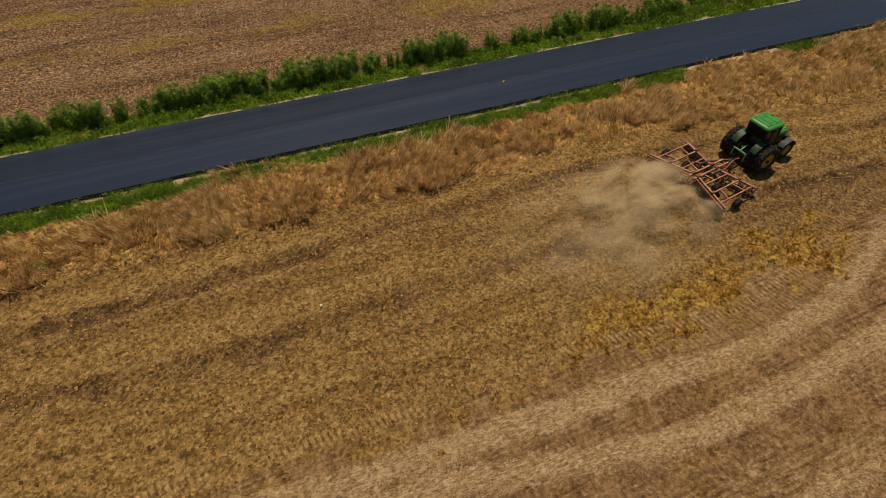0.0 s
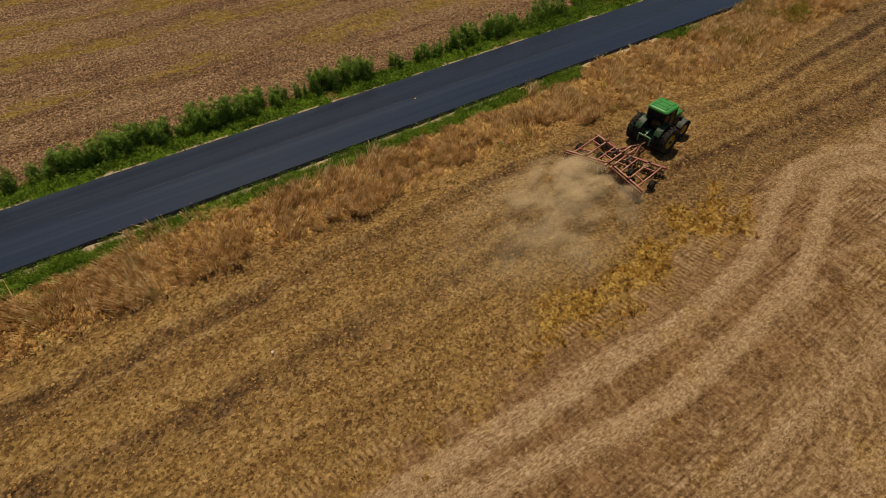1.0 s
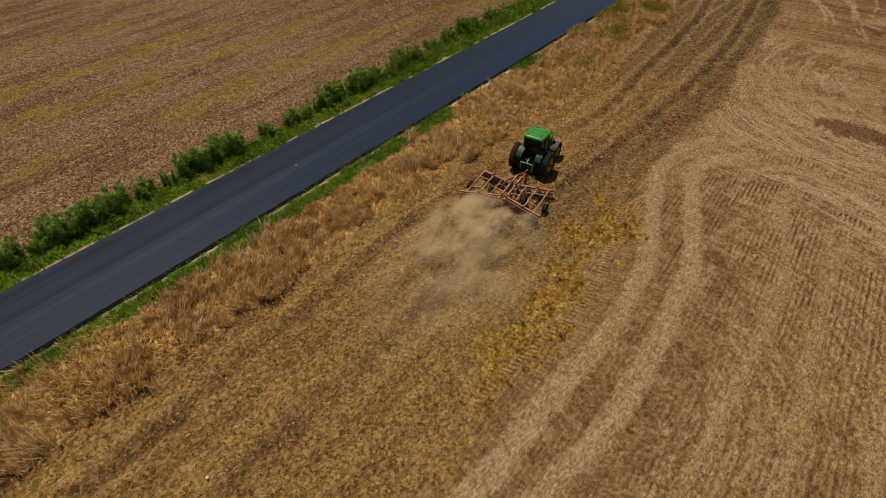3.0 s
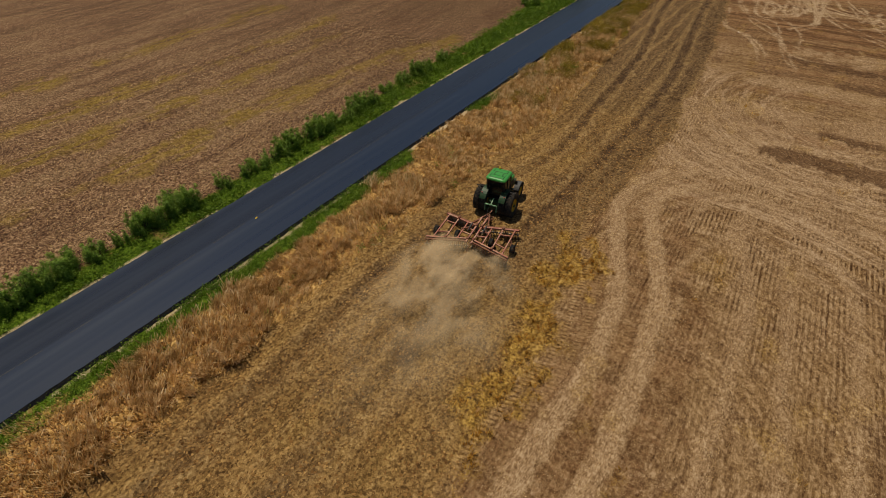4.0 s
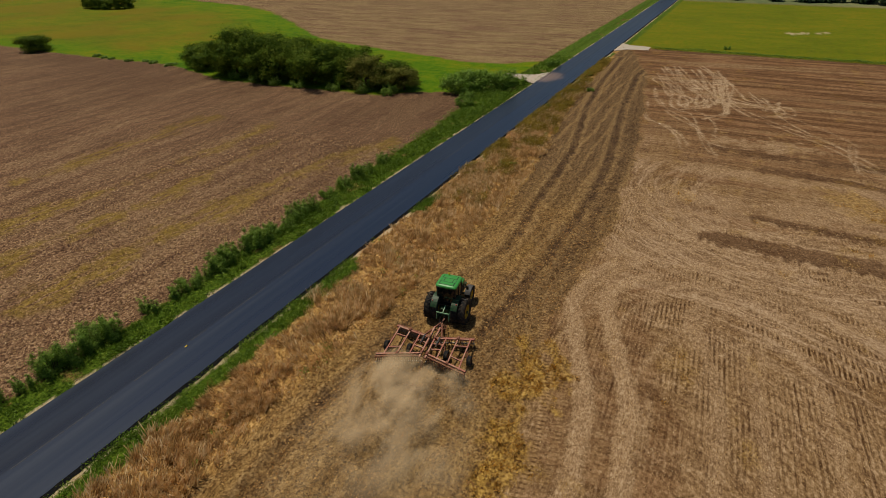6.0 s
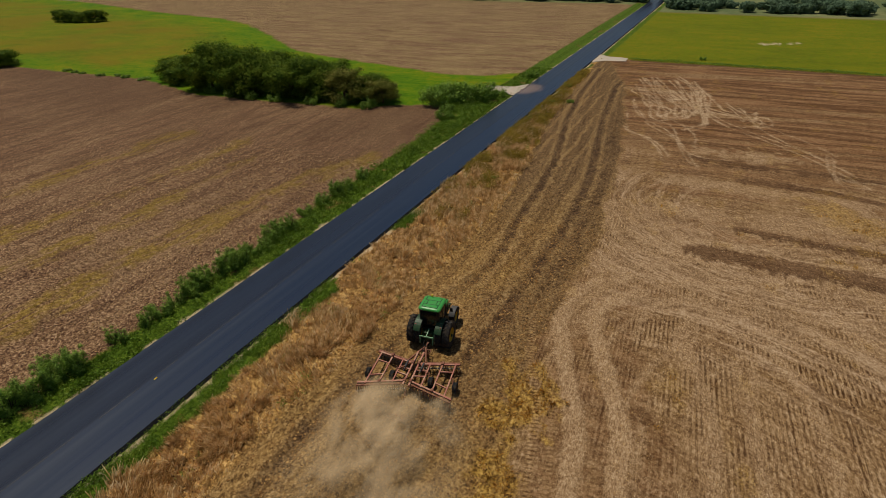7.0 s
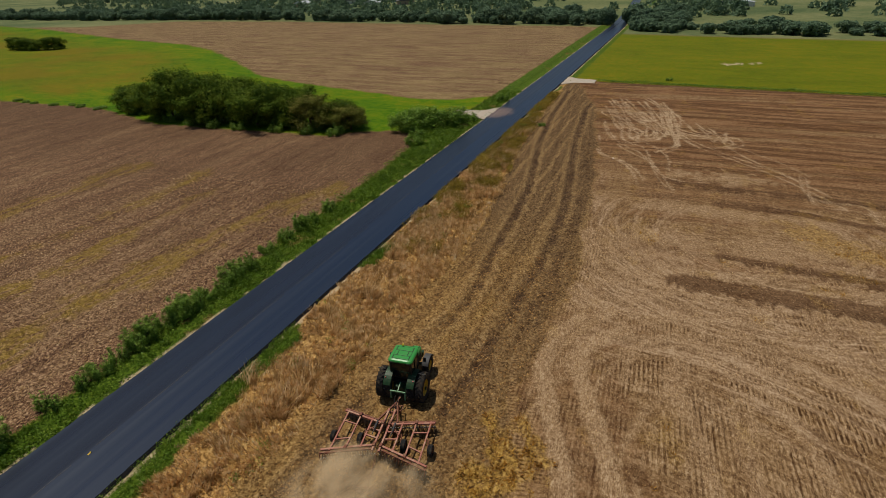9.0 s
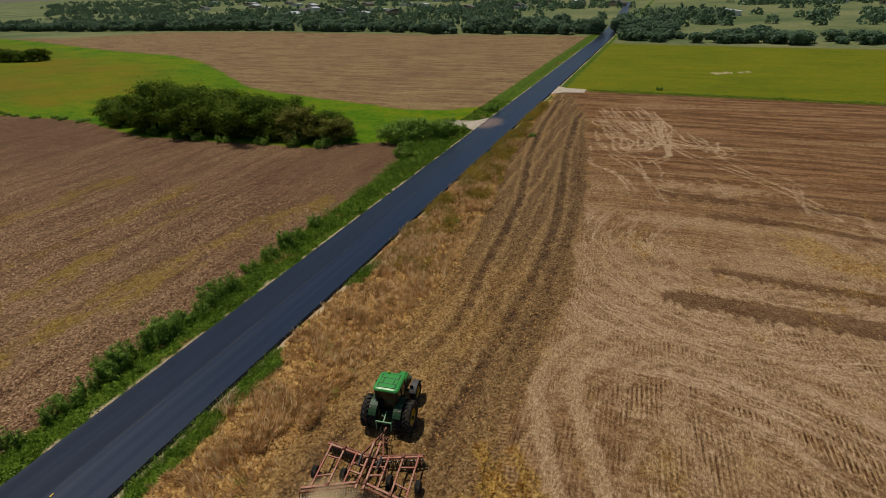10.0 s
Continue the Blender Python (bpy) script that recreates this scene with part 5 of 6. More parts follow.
def build_tractor():
    t = new("tractor")
    # engine, gearbox, axles
    bm = bmesh.new()
    box(bm, (1.5, 0.62, 0.62), pose(0.15, 0, 0.92), 0.05)
    box(bm, (2.1, 0.46, 0.5), pose(1.9, 0, 0.95), 0.04)
    box(bm, (0.5, 0.5, 0.35), pose(3.05, 0, 0.75), 0.05)
    rod(bm, (0, -1.55, 0.92), (0, 1.55, 0.92), 0.11, seg=14)
    rod(bm, (2.5, -0.85, 0.68), (2.5, 0.85, 0.68), 0.09, seg=12)
    box(bm, (0.3, 0.5, 0.22), pose(2.5, 0, 0.7), 0.03)
    part("chassis", bm, M["dark_green"], t, "dusty dark green castings")
    # bonnet
    bm = bmesh.new()
    loft(bm, [rounded(1.18, 0.43, 1.25, 1.93, 0.12), rounded(1.9, 0.40, 1.2, 1.90, 0.13), rounded(2.6, 0.36, 1.15, 1.83, 0.14), rounded(2.95, 0.32, 1.12, 1.76, 0.15), rounded(3.08, 0.25, 1.15, 1.66, 0.15)])
    hood = part("bonnet", bm, M["green"], t, "glossy green bonnet")
    bm = bmesh.new()
    box(bm, (0.06, 0.46, 0.42), pose(3.07, 0, 1.36, 0, 6), 0.02)
    part("grille", bm, M["black"], hood, "black nose grille")
    for s in (-1, 1):
        bm = bmesh.new()
        box(bm, (0.8, 0.02, 0.38), pose(2.2, s * 0.402, 1.42), 0.008)
        part("side_grille", bm, M["black"], hood, "black side screen")
        bm = bmesh.new()
        box(bm, (0.08, 0.16, 0.1), pose(3.05, s * 0.17, 1.58, 0, 12), 0.02)
        part("headlight", bm, M["white"], hood, "pale headlight")
        bm = bmesh.new()
        box(bm, (0.5, 0.05, 0.02), pose(2.65, s * 0.2, 1.832, 0, 5), 0.006)
        part("bonnet_louvre", bm, M["dark_green"], hood)
    bm = bmesh.new()
    for i in range(5):
        box(bm, (0.3, 0.1, 0.36), pose(3.35, -0.24 + i * 0.12, 0.82), 0.03)
    box(bm, (0.28, 0.7, 0.1), pose(3.3, 0, 1.05), 0.02)
    part("front_weights", bm, M["dark_green"], t, "green nose weights")
    # cab: posts, floor, glass
    bm = bmesh.new()
    box(bm, (1.35, 1.25, 0.12), pose(0.5, 0, 1.26), 0.02)
    box(bm, (0.12, 1.2, 0.5), pose(1.13, 0, 1.5), 0.02)
    for s in (-1, 1):
        bar(bm, (-0.14, s * 0.66, 1.25), (-0.2, s * 0.68, 2.89), 0.09, 0.09, 0.015)
        bar(bm, (0.42, s * 0.70, 1.25), (0.42, s * 0.70, 2.89), 0.07, 0.07, 0.012)
        bar(bm, (1.17, s * 0.60, 1.25), (1.05, s * 0.66, 2.89), 0.08, 0.08, 0.012)
        bar(bm, (-0.2, s * 0.68, 2.85), (1.05, s * 0.66, 2.85), 0.08)
        bar(bm, (-0.14, s * 0.67, 1.5), (0.42, s * 0.7, 1.3), 0.06)
    bar(bm, (-0.15, -0.66, 1.62), (-0.15, 0.66, 1.62), 0.06)
    cab = part("cab", bm, M["black"], t, "black cab frame")
    for s in (-1, 1):
        bm = bmesh.new()
        box(bm, (0.54, 0.012, 1.44), pose(0.12, s * 0.69, 2.14))
        part("side_window", bm, M["glass"], cab, "dark tinted glass")
        bm = bmesh.new()
        box(bm, (0.62, 0.012, 1.5), pose(0.77, s * 0.675, 2.1))
        part("door_window", bm, M["glass"], cab, "dark tinted glass door")
    bm = bmesh.new()
    box(bm, (0.012, 1.26, 1.2), pose(-0.19, 0, 2.24, 0, -3))
    part("rear_window", bm, M["glass"], cab, "dark tinted rear glass")
    bm = bmesh.new()
    box(bm, (0.012, 1.2, 1.25), pose(1.1, 0, 2.22, 0, -5))
    part("windscreen", bm, M["glass"], cab, "dark tinted windscreen")
    bm = bmesh.new()
    box(bm, (0.5, 0.5, 0.14), pose(0.25, 0, 1.62), 0.05)
    box(bm, (0.14, 0.48, 0.62), pose(0.02, 0, 1.95, 0, -8), 0.05)
    box(bm, (0.2, 0.2, 0.3), pose(0.25, 0, 1.42))
    part("seat", bm, M["grey"], cab, "dark grey operator's seat")
    bm = bmesh.new()
    rod(bm, (0.95, 0, 1.4), (0.75, 0, 1.85), 0.03)
    bmesh.ops.create_cone(bm, cap_ends=True, segments=18, radius1=0.2, radius2=0.2, depth=0.03, matrix=pose(0.73, 0, 1.87, 0, -25))
    part("steering_wheel", bm, M["black"], cab)
    # roof with pressed panels
    def plate(hx0, hx1, hw, z, r=0.22, k=4):
        out = []
        for (sx, sy, a0) in ((1, 1, 0), (-1, 1, 90), (-1, -1, 180), (1, -1, 270)):
            ex, ey = (hx1 if sx > 0 else hx0) - sx * r, sy * (hw - r)
            for i in range(k + 1):
                a = radians(a0 + 90 * i / k)
                out.append((ex + r * math.cos(a), ey + r * math.sin(a), z))
        return out
    bm = bmesh.new()
    loft(bm, [plate(-0.34, 1.22, 0.76, 2.87), plate(-0.38, 1.26, 0.79, 2.93), plate(-0.38, 1.25, 0.79, 2.99), plate(-0.33, 1.2, 0.74, 3.06), plate(-0.22, 1.08, 0.64, 3.095)])
    roof = part("roof", bm, M["green"], t, "bright green cab roof with pressed panels")
    bm = bmesh.new()
    box(bm, (1.24, 1.12, 0.006), pose(0.42, 0, 3.097), 0.002)
    part("roof_seam", bm, M["dark_green"], roof, "dark grooves between the panels")
    for (x0, x1, y0, y1) in ((-0.16, 0.14, -0.5, 0.5), (0.19, 0.62, -0.30, 0.30), (0.19, 0.62, 0.35, 0.54), (0.19, 0.62, -0.54, -0.35), (0.67, 1.0, -0.5, 0.5)):
        bm = bmesh.new()
        box(bm, (x1 - x0, y1 - y0, 0.022), pose((x0 + x1) / 2, (y0 + y1) / 2, 3.102), 0.009)
        part("roof_panel", bm, M["green"], roof)
    for x, s in ((-0.36, -1), (-0.36, 1), (1.24, -1), (1.24, 1)):
        bm = bmesh.new()
        box(bm, (0.08, 0.18, 0.09), pose(x, s * 0.52, 2.91), 0.02)
        part("work_light", bm, M["black"], roof, "black roof work light")
    bm = bmesh.new()
    rod(bm, (1.1, 0.24, 3.07), (1.1, 0.24, 3.13), 0.07, seg=14)
    beacon = part("beacon", bm, M["black"], t, "amber flashing beacon on the roof")
    bm = bmesh.new()
    lathe(bm, [(0.062, 0), (0.06, 0.08), (0.05, 0.12), (0.0, 0.135)], 14)
    bmesh.ops.transform(bm, matrix=pose(1.1, 0.24, 3.13, 90), verts=bm.verts)
    part("lens", bm, M["amber"], beacon, "amber lens", True)
    bm = bmesh.new()
    rod(bm, (1.3, -0.62, 1.5), (1.3, -0.62, 2.5), 0.05)
    rod(bm, (1.3, -0.62, 2.5), (1.26, -0.64, 2.91), 0.04)
    box(bm, (0.12, 0.12, 0.5), pose(1.3, -0.62, 1.75), 0.04)
    part("exhaust", bm, M["black"], t, "black exhaust stack beside the cab")
    # rear mudguards with pale caps
    for s in (-1, 1):
        bm = bmesh.new()
        a, b = sorted((s * 0.52, s * 1.0))
        arch(bm, 1.03, a, b, 20, 150, 0.04, 0.0, 0.96)
        g = part("rear_mudguard", bm, M["dark_green"], t, "dark green rear mudguard")
        bm = bmesh.new()
        box(bm, (0.36, 0.26, 0.03), pose(-0.42, s * 0.86, 1.9, 0, -28), 0.01)
        part("mudguard_cap", bm, M["pale_green"], g, "sun-bleached green cap")
        bm = bmesh.new()
        box(bm, (0.05, 0.1, 0.07), pose(-0.62, s * 0.9, 1.86), 0.02)
        part("tail_light", bm, M["redlens"], g, "red tail light")
        bm = bmesh.new()
        rod(bm, (0.05, s * 0.7, 2.0), (-0.05, s * 1.5, 2.02), 0.02, seg=8)
        box(bm, (0.05, 0.16, 0.07), pose(-0.05, s * 1.5, 2.02), 0.015)
        part("marker_arm", bm, M["black"], t, "thin black marker-light arm")
        bm = bmesh.new()
        rod(bm, (1.1, s * 0.66, 2.3), (1.15, s * 1.05, 2.28), 0.016, seg=8)
        box(bm, (0.05, 0.2, 0.32), pose(1.16, s * 1.12, 2.2), 0.02)
        part("mirror", bm, M["black"], t, "black side mirror")
        bm = bmesh.new()
        arch(bm, 0.71, s * 0.86 - 0.22, s * 0.86 + 0.22, 15, 150, 0.03, 2.5, 0.68)
        part("front_mudguard", bm, M["grey"], t, "grey plastic front mudguard")
        bm = bmesh.new()
        for i in range(3):
            box(bm, (0.36, 0.24, 0.03), pose(0.95, s * 0.76, 0.5 + i * 0.3), 0.008)
        for dx in (-0.17, 0.17):
            bar(bm, (0.95 + dx, s * 0.78, 0.45), (0.95 + dx, s * 0.7, 1.25), 0.03)
        part("steps", bm, M["black"], t, "black access steps")
        bm = bmesh.new()
        box(bm, (0.85, 0.3, 0.5), pose(1.0, s * 0.48, 0.82), 0.07)
        part("fuel_tank", bm, M["black"], t, "black fuel tank")
    # wheels: duals behind, steered in front
    rear_t, front_t = tyre_mesh("tyre", 0.97, 0.48, 0.52, 22, 0.06), tyre_mesh("tyre", 0.68, 0.42, 0.36, 18, 0.045)
    rear_r, front_r = rim_mesh("rim", 0.52, 0.46, -0.03, M["yellow"]), rim_mesh("rim", 0.36, 0.4, -0.03, M["yellow"])
    hub_r, hub_f = hub_mesh("hub", 0.16, 0.16, M["yellow"]), hub_mesh("hub", 0.11, 0.18, M["yellow"])
    for y in (-1.29, -0.76, 0.76, 1.29):
        w = new("rear_wheel")
        w.parent, w.location = t, (0, y, 0.96)
        w.rotation_euler = (0, random.uniform(0, 1), math.pi if y > 0 else 0)
        share("tyre", rear_t, w)
        share("rim", rear_r, w)
        share("hub", hub_r, w)
    for y in (-0.86, 0.86):
        w = new("front_wheel")
        w.parent, w.location = t, (2.5, y, 0.67)
        w.rotation_euler = (0, random.uniform(0, 1), math.pi if y > 0 else 0)
        share("tyre", front_t, w)
        share("rim", front_r, w)
        share("hub", hub_f, w)
    # hitch
    for s in (-1, 1):
        bm = bmesh.new()
        bar(bm, (-0.35, s * 0.32, 0.62), (-1.05, s * 0.42, 0.66), 0.07)
        bar(bm, (-0.5, s * 0.38, 1.25), (-0.9, s * 0.42, 0.7), 0.05)
        bar(bm, (-0.3, s * 0.3, 1.25), (-0.55, s * 0.38, 1.28), 0.07)
        part("lift_arm", bm, M["dark_green"], t, "dark green three-point lift arm")
    bm = bmesh.new()
    bar(bm, (-1.0, -0.5, 1.18), (-1.0, 0.5, 1.18), 0.07, 0.09, 0.01)
    for s in (-1, 1):
        bar(bm, (-1.0, s * 0.46, 1.2), (-1.02, s * 0.46, 0.6), 0.06, 0.08, 0.01)
    bar(bm, (-0.4, 0, 1.45), (-1.0, 0, 1.22), 0.06, 0.06, 0.01)
    part("quick_hitch", bm, M["pale_green"], t, "pale green hitch frame")
    bm = bmesh.new()
    bar(bm, (0.1, 0, 0.46), (-1.3, 0, 0.46), 0.1, 0.06, 0.01)
    rod(bm, (-1.22, 0, 0.4), (-1.22, 0, 0.62), 0.03)
    part("drawbar", bm, M["rust"], t, "worn steel drawbar")
    return t


TRACTOR = pose(29.8, 20.2, -0.02, 0, 0, 7.0)
tractor = build_tractor()
tractor.matrix_basis = TRACTOR @ Matrix.Scale(1.02, 4)
tagged(tractor, "green tractor with dark cab, dual rear tyres and yellow rims", "tractor")


# ---- the tandem disc harrow behind it ----
def build_harrow():
    t = new("disc_harrow")
    Zf = 0.78
    xf = lambda y: -2.2 + 0.62 * abs(y) / 2.7
    xr = lambda y: -3.75 - 0.95 * abs(y) / 3.0

    def piece(name, bars, mat="red", label=""):
        bm = bmesh.new()
        for a, b, w, h in bars:
            bar(bm, a, b, w, h, 0.008)
        return part(name, bm, M[mat], t, label)

    # long rails from gang to gang
    for y in (-0.95, -1.75, -2.6, 0.95, 1.75, 2.6):
        piece("rail", [((xf(y) + 0.12, y, Zf), (xr(y) - 0.1, y, Zf), 0.09, 0.10)], label="faded red steel rail")
    for s in (-1, 1):
        piece("centre_beam", [((-0.95, s * 0.2, Zf + 0.02), (-4.25, s * 0.2, Zf + 0.02), 0.11, 0.13)], label="faded red centre beam")
    # cross members
    for s in (-1, 1):
        piece("cross_bar", [((-2.75, s * 0.2, Zf), (-2.6, s * 0.95, Zf), 0.08, 0.08)])
        piece("cross_bar", [((-2.5, s * 1.75, Zf - 0.01), (-2.35, s * 2.6, Zf - 0.01), 0.08, 0.08)])
        piece("cross_bar", [((-3.55, s * 1.75, Zf - 0.01), (-3.85, s * 2.6, Zf - 0.01), 0.08, 0.08)])
        piece("cross_bar", [((-3.3, s * 0.2, Zf - 0.01), (-3.15, s * 1.0, Zf - 0.01), 0.09, 0.09)])
        piece("brace", [((-2.05, s * 0.25, Zf + 0.06), (-2.95, s * 0.98, Zf + 0.05), 0.06, 0.06)], "rust")
    # gang beams, discs on their shafts, scrapers
    bm = bmesh.new()
    bmesh.ops.create_cone(bm, cap_ends=True, segments=18, radius1=0.29, radius2=0.22, depth=0.035, matrix=pose(0, 0, 0, 90))
    bmesh.ops.create_cone(bm, cap_ends=True, segments=10, radius1=0.06, radius2=0.06, depth=0.2, matrix=pose(0, 0, 0, 90))
    disc = bpy.data.meshes.new("disc_blade")
    bm.to_mesh(disc)
    bm.free()
    disc.materials.append(M["steel"])
    for f, reach, off in ((xf, 2.85, 0.2), (xr, 3.1, -0.2)):
        for s in (-1, 1):
            a, b = Vector((f(0.12), s * 0.12, Zf)), Vector((f(reach), s * reach, Zf))
            bm = bmesh.new()
            bar(bm, a, b, 0.12, 0.12, 0.01)
            gang = part("gang", bm, M["red"], t, "faded red gang of steel discs")
            shift = Vector((off, 0, -0.06))
            bm = bmesh.new()
            bar(bm, a + shift, b + shift, 0.1, 0.1, 0.008)
            part("gang_bar", bm, M["rust"], gang, "rusty gang bar")
            low = Vector((off, 0, -0.5))
            bm = bmesh.new()
            rod(bm, a + low, b + low, 0.035, seg=8)
            part("shaft", bm, M["steel"], gang)
            way = (b - a).normalized()
            turn = way.to_track_quat("Y", "Z").to_matrix().to_4x4()
            n = 11
            for i in range(n):
                p = a + low + (b - a) * (i + 0.5) / n
                share("disc_blade", disc, gang, Matrix.Translation(p) @ turn)
            for i in range(0, n, 3):
                bm = bmesh.new()
                p = a + (b - a) * (i + 1) / n
                bar(bm, p + shift, p + low, 0.05, 0.07)
                part("bearing_hanger", bm, M["rust"], gang)
            bm = bmesh.new()
            for i in range(n):
                p = a + (b - a) * (i + 0.8) / n + Vector((off * 1.4, 0, -0.08))
                bar(bm, p, p + Vector((off * 0.3, 0, -0.3)), 0.05, 0.02)
            tagged(part("scrapers", bm, M["rust"], gang), kind="stuff")
    # hinges, stops and cylinders on the frame
    for y in (-1.75, 1.75, -0.2, 0.2):
        for x in (xf(y) + 0.05, xr(y) - 0.02):
            bm = bmesh.new()
            box(bm, (0.28, 0.16, 0.12), pose(x, y, Zf + 0.1), 0.015)
            part("clamp", bm, M["rust"], t)
    for s in (-1, 1):
        bm = bmesh.new()
        rod(bm, (-2.1, s * 0.55, Zf + 0.14), (-2.75, s * 0.55, Zf + 0.14), 0.055)
        rod(bm, (-2.75, s * 0.55, Zf + 0.14), (-3.15, s * 0.55, Zf + 0.12), 0.025)
        part("hydraulic_cylinder", bm, M["grey"], t, "grey hydraulic cylinder")
    # gauge wheels
    tyre, rim = tyre_mesh("tyre", 0.36, 0.26, 0.2, 14, 0.012), rim_mesh("rim", 0.2, 0.24, 0.0, M["rust"])
    for x, y in ((-3.15, 1.32), (-3.25, 2.95), (-3.15, -1.32), (-3.25, -2.95)):
        w = new("gauge_wheel")
        w.parent, w.location = t, (x, y, 0.36)
        share("tyre", tyre, w)
        share("rim", rim, w)
        bm = bmesh.new()
        s = 1 if y > 0 else -1
        bar(bm, (0.0, -s * 0.18, 0.0), (0.45, -s * 0.22, 0.42), 0.07)
        rod(bm, (0, -s * 0.2, 0), (0, s * 0.1, 0), 0.035)
        part("wheel_arm", bm, M["rust"], w)
    # tongue, jack, hoses
    bm = bmesh.new()
    for s in (-1, 1):
        bar(bm, (-0.1, s * 0.05, 0.52), (-1.95, s * 0.62, Zf), 0.1, 0.12, 0.01)
    bar(bm, (0.08, 0, 0.5), (-0.5, 0, 0.52), 0.12, 0.1, 0.01)
    bar(bm, (-1.05, -0.3, 0.66), (-1.05, 0.3, 0.66), 0.09)
    tongue = part("tongue", bm, M["rust"], t, "rusty red A-frame tongue")
    bm = bmesh.new()
    rod(bm, (-0.55, -0.32, 0.15), (-0.55, -0.32, 0.75), 0.04)
    bar(bm, (-0.75, -0.5, 0.6), (-0.35, -0.5, 0.6), 0.04)
    bar(bm, (-0.75, -0.5, 0.6), (-0.75, -0.2, 0.6), 0.04)
    bar(bm, (-0.35, -0.5, 0.6), (-0.35, -0.2, 0.6), 0.04)
    part("jack", bm, M["rust"], tongue, "folded parking jack")
    for s, lift in ((-1, 0.3), (1, 0.22)):
        bm = bmesh.new()
        pts = [(0.35 - 2.5 * i / 12, s * (0.08 + 0.03 * math.sin(i)), 0.9 - 0.9 * lift * math.sin(math.pi * i / 12) + 0.15 * math.sin(i * 0.8)) for i in range(13)]
        for a, b in zip(pts, pts[1:]):
            rod(bm, a, b, 0.022, seg=6)
        part("hydraulic_hose", bm, M["black"], t, "black hydraulic hose")
    # chain and drag bar trailing behind
    bm = bmesh.new()
    for i in range(26):
        x = -3.95 - 2.1 * i / 26
        z = 0.6 - 0.55 * min(1, i / 12)
        bmesh.ops.create_cone(bm, cap_ends=True, segments=6, radius1=0.03, radius2=0.03, depth=0.1, matrix=pose(x, 0.02 * (-1) ** i, z, 90 * (i % 2), 75, 0))
    drag = part("drag", bm, M["rust"], t, "rusty drag bar on a chain")
    bm = bmesh.new()
    bar(bm, (-6.1, -0.62, 0.12), (-6.15, 0.62, 0.12), 0.08, 0.08, 0.01)
    bar(bm, (-6.4, -0.62, 0.11), (-6.45, 0.62, 0.11), 0.06, 0.06, 0.01)
    for i in range(7):
        y = -0.55 + i * 0.183
        bar(bm, (-6.05, y, 0.14), (-6.5, y, 0.1), 0.04)
        rod(bm, (-6.28, y, 0.15), (-6.28, y, -0.05), 0.015, seg=6)
    part("drag_bar", bm, M["rust"], drag)
    return t


harrow = build_harrow()
harrow.matrix_basis = TRACTOR @ pose(-1.22, 0, 0, 0, 0, 3.0)
tagged(harrow, "faded red tandem disc harrow hitched behind the tractor", "disc harrow")


# ---- dust hanging behind the harrow: thin veils and airborne grains ----
def dust_body(u, v, seed):
    """Height of the cloud and its density at u (0 to 1 backwards) and v (-1 to 1 across)."""
    x = -4.2 - 19.0 * u
    y = v * (3.6 + 3.2 * np.sqrt(u)) - 0.3 - 1.2 * u + 0.5 * np.sin(u * 9 + seed)
    lump = fbm(x * 0.34 + seed * 7.3, y * 0.55, 4, 91 + seed)
    top = 1.25 * np.sqrt(np.clip(u * 4, 0, 1)) * np.clip(1.25 - v * v * 1.25, 0.02, 1.2) * (0.3 + 1.2 * lump)
    edge = step(1 - np.abs(v), 0.02, 0.75) * step(u + 0.10 * (lump - 0.5), 0.0, 0.16) * step(1 - u, 0.0, 0.85)
    d = edge * step(lump, 0.34, 0.62) * np.interp(u, [0, 0.12, 0.5, 1], [0.7, 1.0, 0.85, 0.5])
    return x, y, top, d


def build_dust():
    n, w, sheets = 90, 44, 4
    u, v = np.meshgrid(np.linspace(0, 1, n), np.linspace(-1, 1, w), indexing="ij")
    verts, haze, faces = [], [], []
    for k in range(sheets):
        x, y, top, d = dust_body(u, v, k)
        faces += [(k * n * w + i * w + j, k * n * w + (i + 1) * w + j, k * n * w + (i + 1) * w + j + 1, k * n * w + i * w + j + 1) for i in range(n - 1) for j in range(w - 1)]
        verts += np.stack([x, y, 0.12 + (0.25 + 0.25 * k) * top], 2).reshape(-1, 3).tolist()
        haze.append(d.ravel() * 0.5)
    me = mesh_of("dust_cloud", verts, faces, M["dust"], True)
    me.attributes.new("haze", "FLOAT", "POINT").data.foreach_set("value", np.concatenate(haze).astype(np.float32))
    ob = new("dust_cloud", me)
    ob.matrix_basis = TRACTOR
    tagged(ob, "tan dust cloud billowing behind the disc harrow", "dust", kind="stuff")
    dr = np.random.RandomState(77)
    u, v = dr.rand(200000) ** 1.4, dr.uniform(-1, 1, 200000)
    x, y, top, d = dust_body(u, v, 0)
    keep = dr.rand(len(u)) < d * 0.4
    p = np.stack([x, y, 0.08 + top * dr.rand(len(u)) ** 1.3], 1)[keep]
    ob = new("dust_grains", quads_mesh("dust_grains", leaf_quads(p, 0.016, dr), M["grains"]))
    ob.matrix_basis = TRACTOR
    return tagged(ob, "airborne tan soil grains thrown up by the discs", "dust", kind="stuff")


M["grains"] = worn("airborne_soil", (0.55, 0.38, 0.21), 1.0, dirty=0.1, spec=0.0)
dust = build_dust()


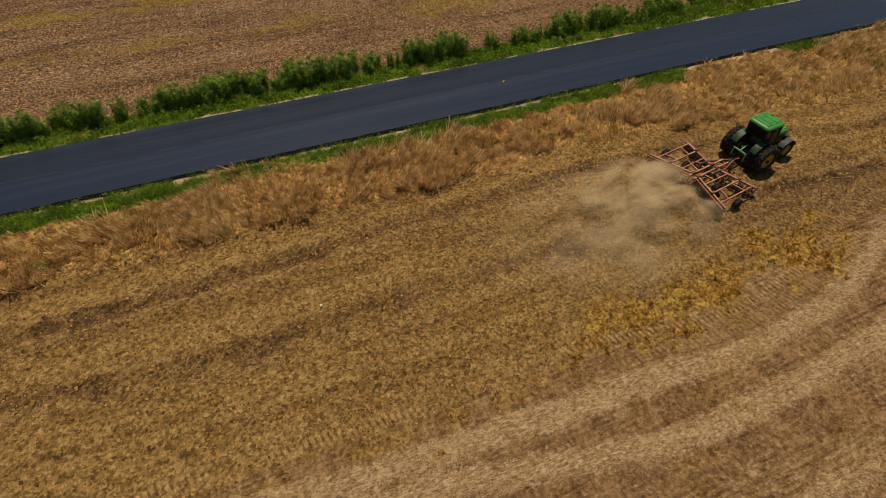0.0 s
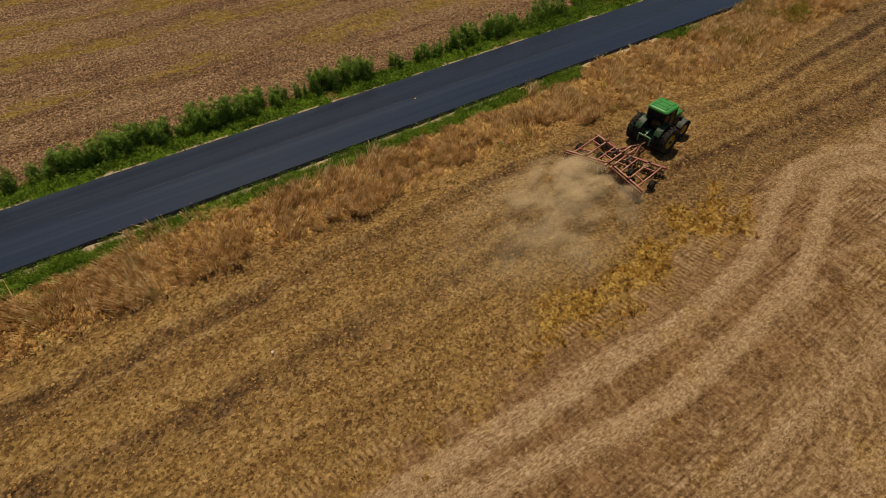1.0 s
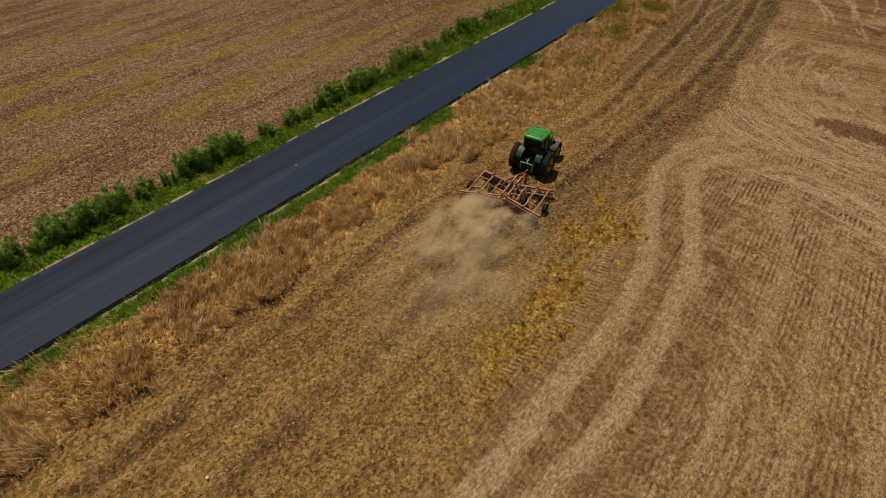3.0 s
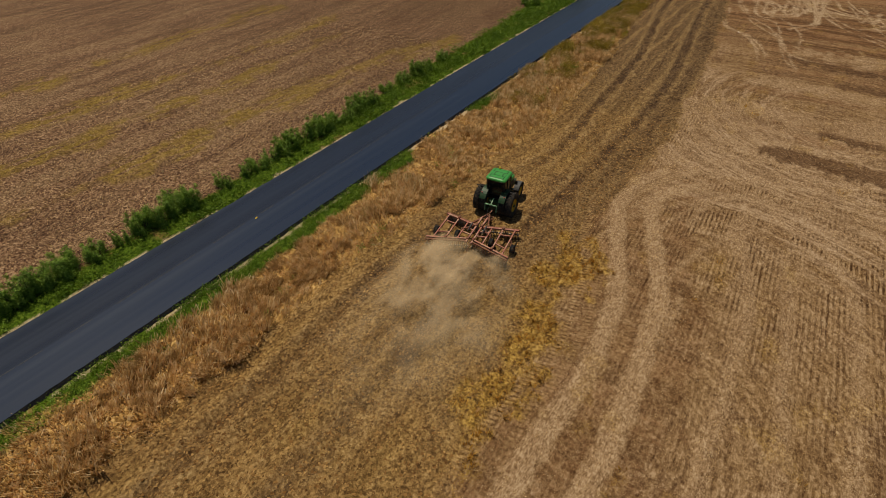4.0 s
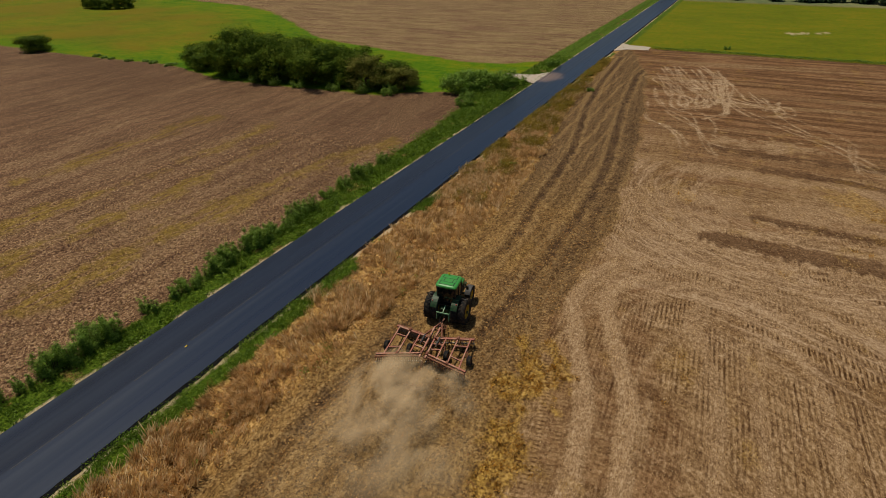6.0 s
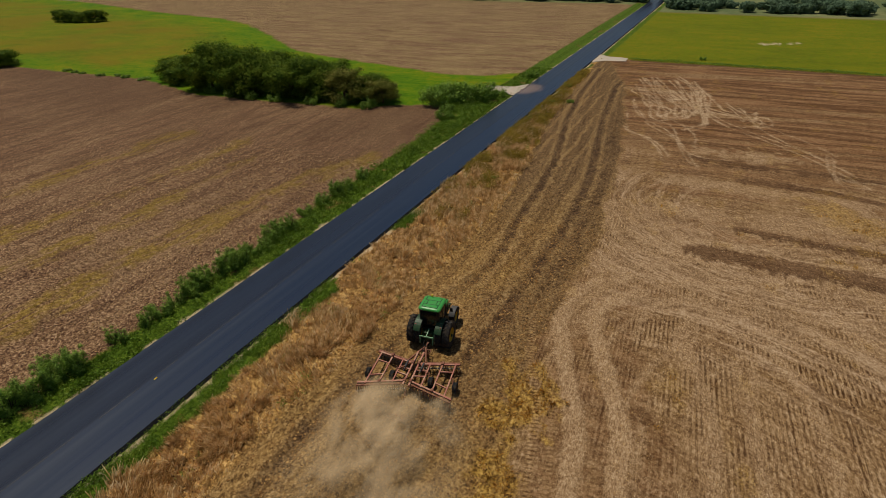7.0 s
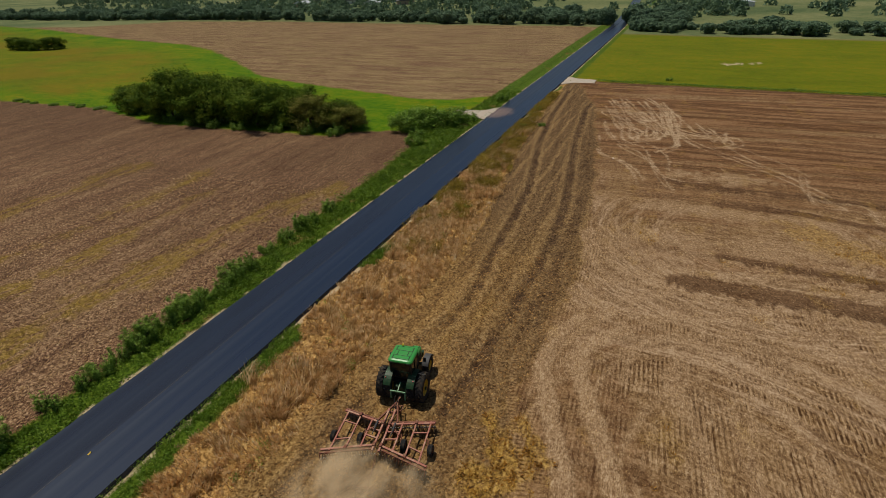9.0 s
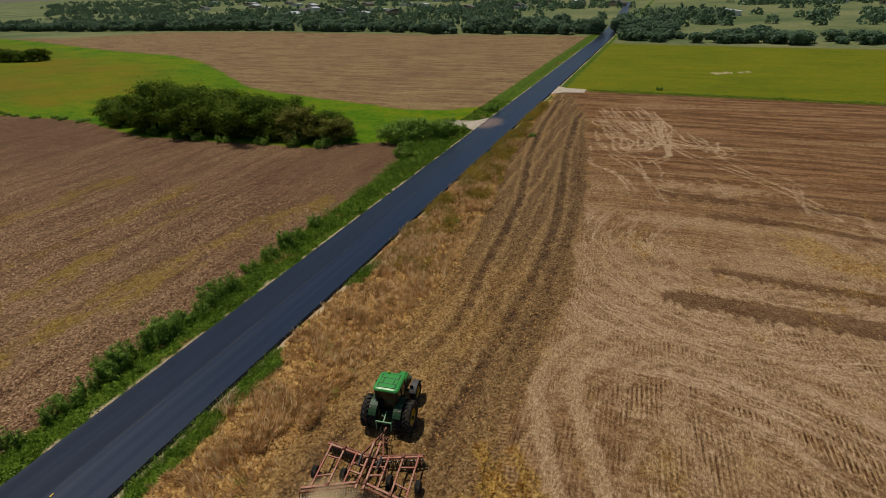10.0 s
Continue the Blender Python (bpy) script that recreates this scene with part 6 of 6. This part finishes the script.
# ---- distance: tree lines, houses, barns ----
# crowns take the leaf colour with distance haze mixed in
FAR = [make_tree(51, 8.0, 11.0, 0.5, "hazed_leaf", 3.4, 0.25, 0.1), make_tree(52, 6.8, 11.0, 0.5, "hazed_leaf", 3.4, 0.25, 0.08), make_tree(53, 5.2, 9.0, 0.48, "hazed_leaf", 3.4, 0.2, 0.08)]
frng = random.Random(5)
places = []
for y in range(42, 640, 7):       # the belt behind the far field
    x = float(np.interp(y, [40, 55, 120, 237, 332, 371, 500, 640], [300, 300, 304, 322, 322, 318, 318, 330]))
    if 225 < y < 250 and frng.random() < 0.7:
        continue
    places.append((x + frng.uniform(-3, 5), y + frng.uniform(-2, 2)))
    if y > 280 or frng.random() < 0.6:
        places.append((x + frng.uniform(10, 26), y + frng.uniform(-3, 3)))
for i in range(74):               # the brushy creek behind the green field
    y = frng.uniform(-130, 30)
    places.append((float(np.interp(y, [-130, -60, -16, 31], [255, 252, 258, 268])) + abs(frng.gauss(0, 14)), y))
for i in range(14):
    places.append((frng.uniform(292, 330), frng.uniform(8, 31)))
used = set()
for x, y in places:
    k = frng.choice((0, 1, 2)) if x > 290 else frng.choice((1, 2, 2))
    m = pose(x, y, -0.1, 0, 0, frng.uniform(0, 360))
    if k in used:
        ob = copy_thing(FAR[k], m)
        s = frng.uniform(0.75, 1.15) if x > 290 else frng.uniform(0.45, 0.95)
        ob.scale = (s, s, s * frng.uniform(0.85, 1.1))
    else:
        used.add(k)
        ob = FAR[k]
        ob.matrix_basis = m
    tagged(ob, "dark green tree in the belt behind the fields", "tree", "far tree belt")

# woods and hedges beyond, uncounted
wr = np.random.RandomState(8)
c = []
for i in range(1100):
    x = 350 + 1300 * wr.rand() ** 1.15
    y = wr.uniform(-0.55, 1.45) * x
    if fbm(np.array([x * 0.006]), np.array([y * 0.012]), 3, 81)[0] < 0.50 - 0.00010 * (x - 350) or abs(y - 45) < 14:
        continue
    for k in range(wr.randint(2, 6)):
        w, h = wr.uniform(5, 10), wr.uniform(3.5, 8)
        cx, cy = x + wr.normal(0, 7), y + wr.normal(0, 16)
        n = 64
        d = wr.normal(size=(n, 3))
        d /= np.linalg.norm(d, axis=1)[:, None]
        d[:, 2] = np.abs(d[:, 2])
        c.append(d * np.array([w * 0.5, w * 0.5, h]) * wr.uniform(0.7, 1.05, (n, 1)) + np.array([cx, cy, 0]))
stuff("distant_woods", leaf_quads(np.concatenate(c), 1.35, wr), M["hazed_leaf"], "green woods and hedges in the distance, haze tinted into their colour", "woods")


def make_house(w, d, h, roof, wall, metal):
    """A small distant house: walls, gabled roof, door and windows."""
    thing = new("house")
    bm = bmesh.new()
    box(bm, (w, d, h), pose(0, 0, h / 2))
    part("wall", bm, wall, thing)
    bm = bmesh.new()
    v = [bm.verts.new(p) for p in [(-w / 2 - .4, -d / 2 - .4, h), (w / 2 + .4, -d / 2 - .4, h), (w / 2 + .4, d / 2 + .4, h), (-w / 2 - .4, d / 2 + .4, h), (-w / 2 - .4, 0, h + roof), (w / 2 + .4, 0, h + roof)]]
    for f in ((0, 1, 5, 4), (2, 3, 4, 5), (3, 0, 4), (1, 2, 5), (3, 2, 1, 0)):
        bm.faces.new([v[i] for i in f])
    part("roof", bm, metal, thing)
    bm = bmesh.new()
    box(bm, (0.1, 1.0, 2.0), pose(-w / 2 - 0.03, 0.5, 1.0))
    part("door", bm, M["wood"], thing)
    for sy in (-d * 0.3, d * 0.33):
        bm = bmesh.new()
        box(bm, (0.1, 1.3, 1.1), pose(-w / 2 - 0.03, sy, 1.6))
        part("window", bm, M["black"], thing)
    return thing


HOUSES = [make_house(10, 16, 3.2, 2.2, M["brick"], M["shingle"]), make_house(8, 20, 2.8, 1.4, M["white"], M["metal_roof"]), make_house(9, 13, 3.0, 2.4, M["white"], M["shingle"]), make_house(12, 14, 3.6, 2.2, M["brick"], M["metal_roof"])]
SITES = [(440, -24, 1), (462, 337, 3), (486, 278, 1), (500, 250, 0), (522, 324, 2), (545, 290, 1), (560, 200, 0), (575, 150, 2), (600, 60, 0), (620, 100, 3), (640, -60, 2), (600, -120, 1), (560, -150, 0), (700, 330, 1), (720, 400, 0), (690, 470, 3), (650, 520, 1), (800, 120, 2), (830, 200, 0), (860, 350, 1), (900, 20, 0), (880, -120, 3), (950, 500, 1), (1000, 250, 2), (620, 420, 1), (780, 560, 1), (540, 380, 0), (590, 350, 1)]
SITES += [(frng.uniform(650, 1250), frng.uniform(-300, 900), frng.choice((0, 0, 1, 2, 3))) for i in range(34)]
used = set()
for x, y, k in SITES:
    m = pose(x, y, -0.05, 0, 0, frng.uniform(-35, 35))
    if k in used:
        ob = copy_thing(HOUSES[k], m)
    else:
        used.add(k)
        ob = HOUSES[k]
        ob.matrix_basis = m
    tagged(ob, ("distant low house with a grey shingle roof", "long white barn with a pale metal roof", "distant white house with a grey roof", "distant tan house with a pale metal roof")[k], "house", "houses in the distance")
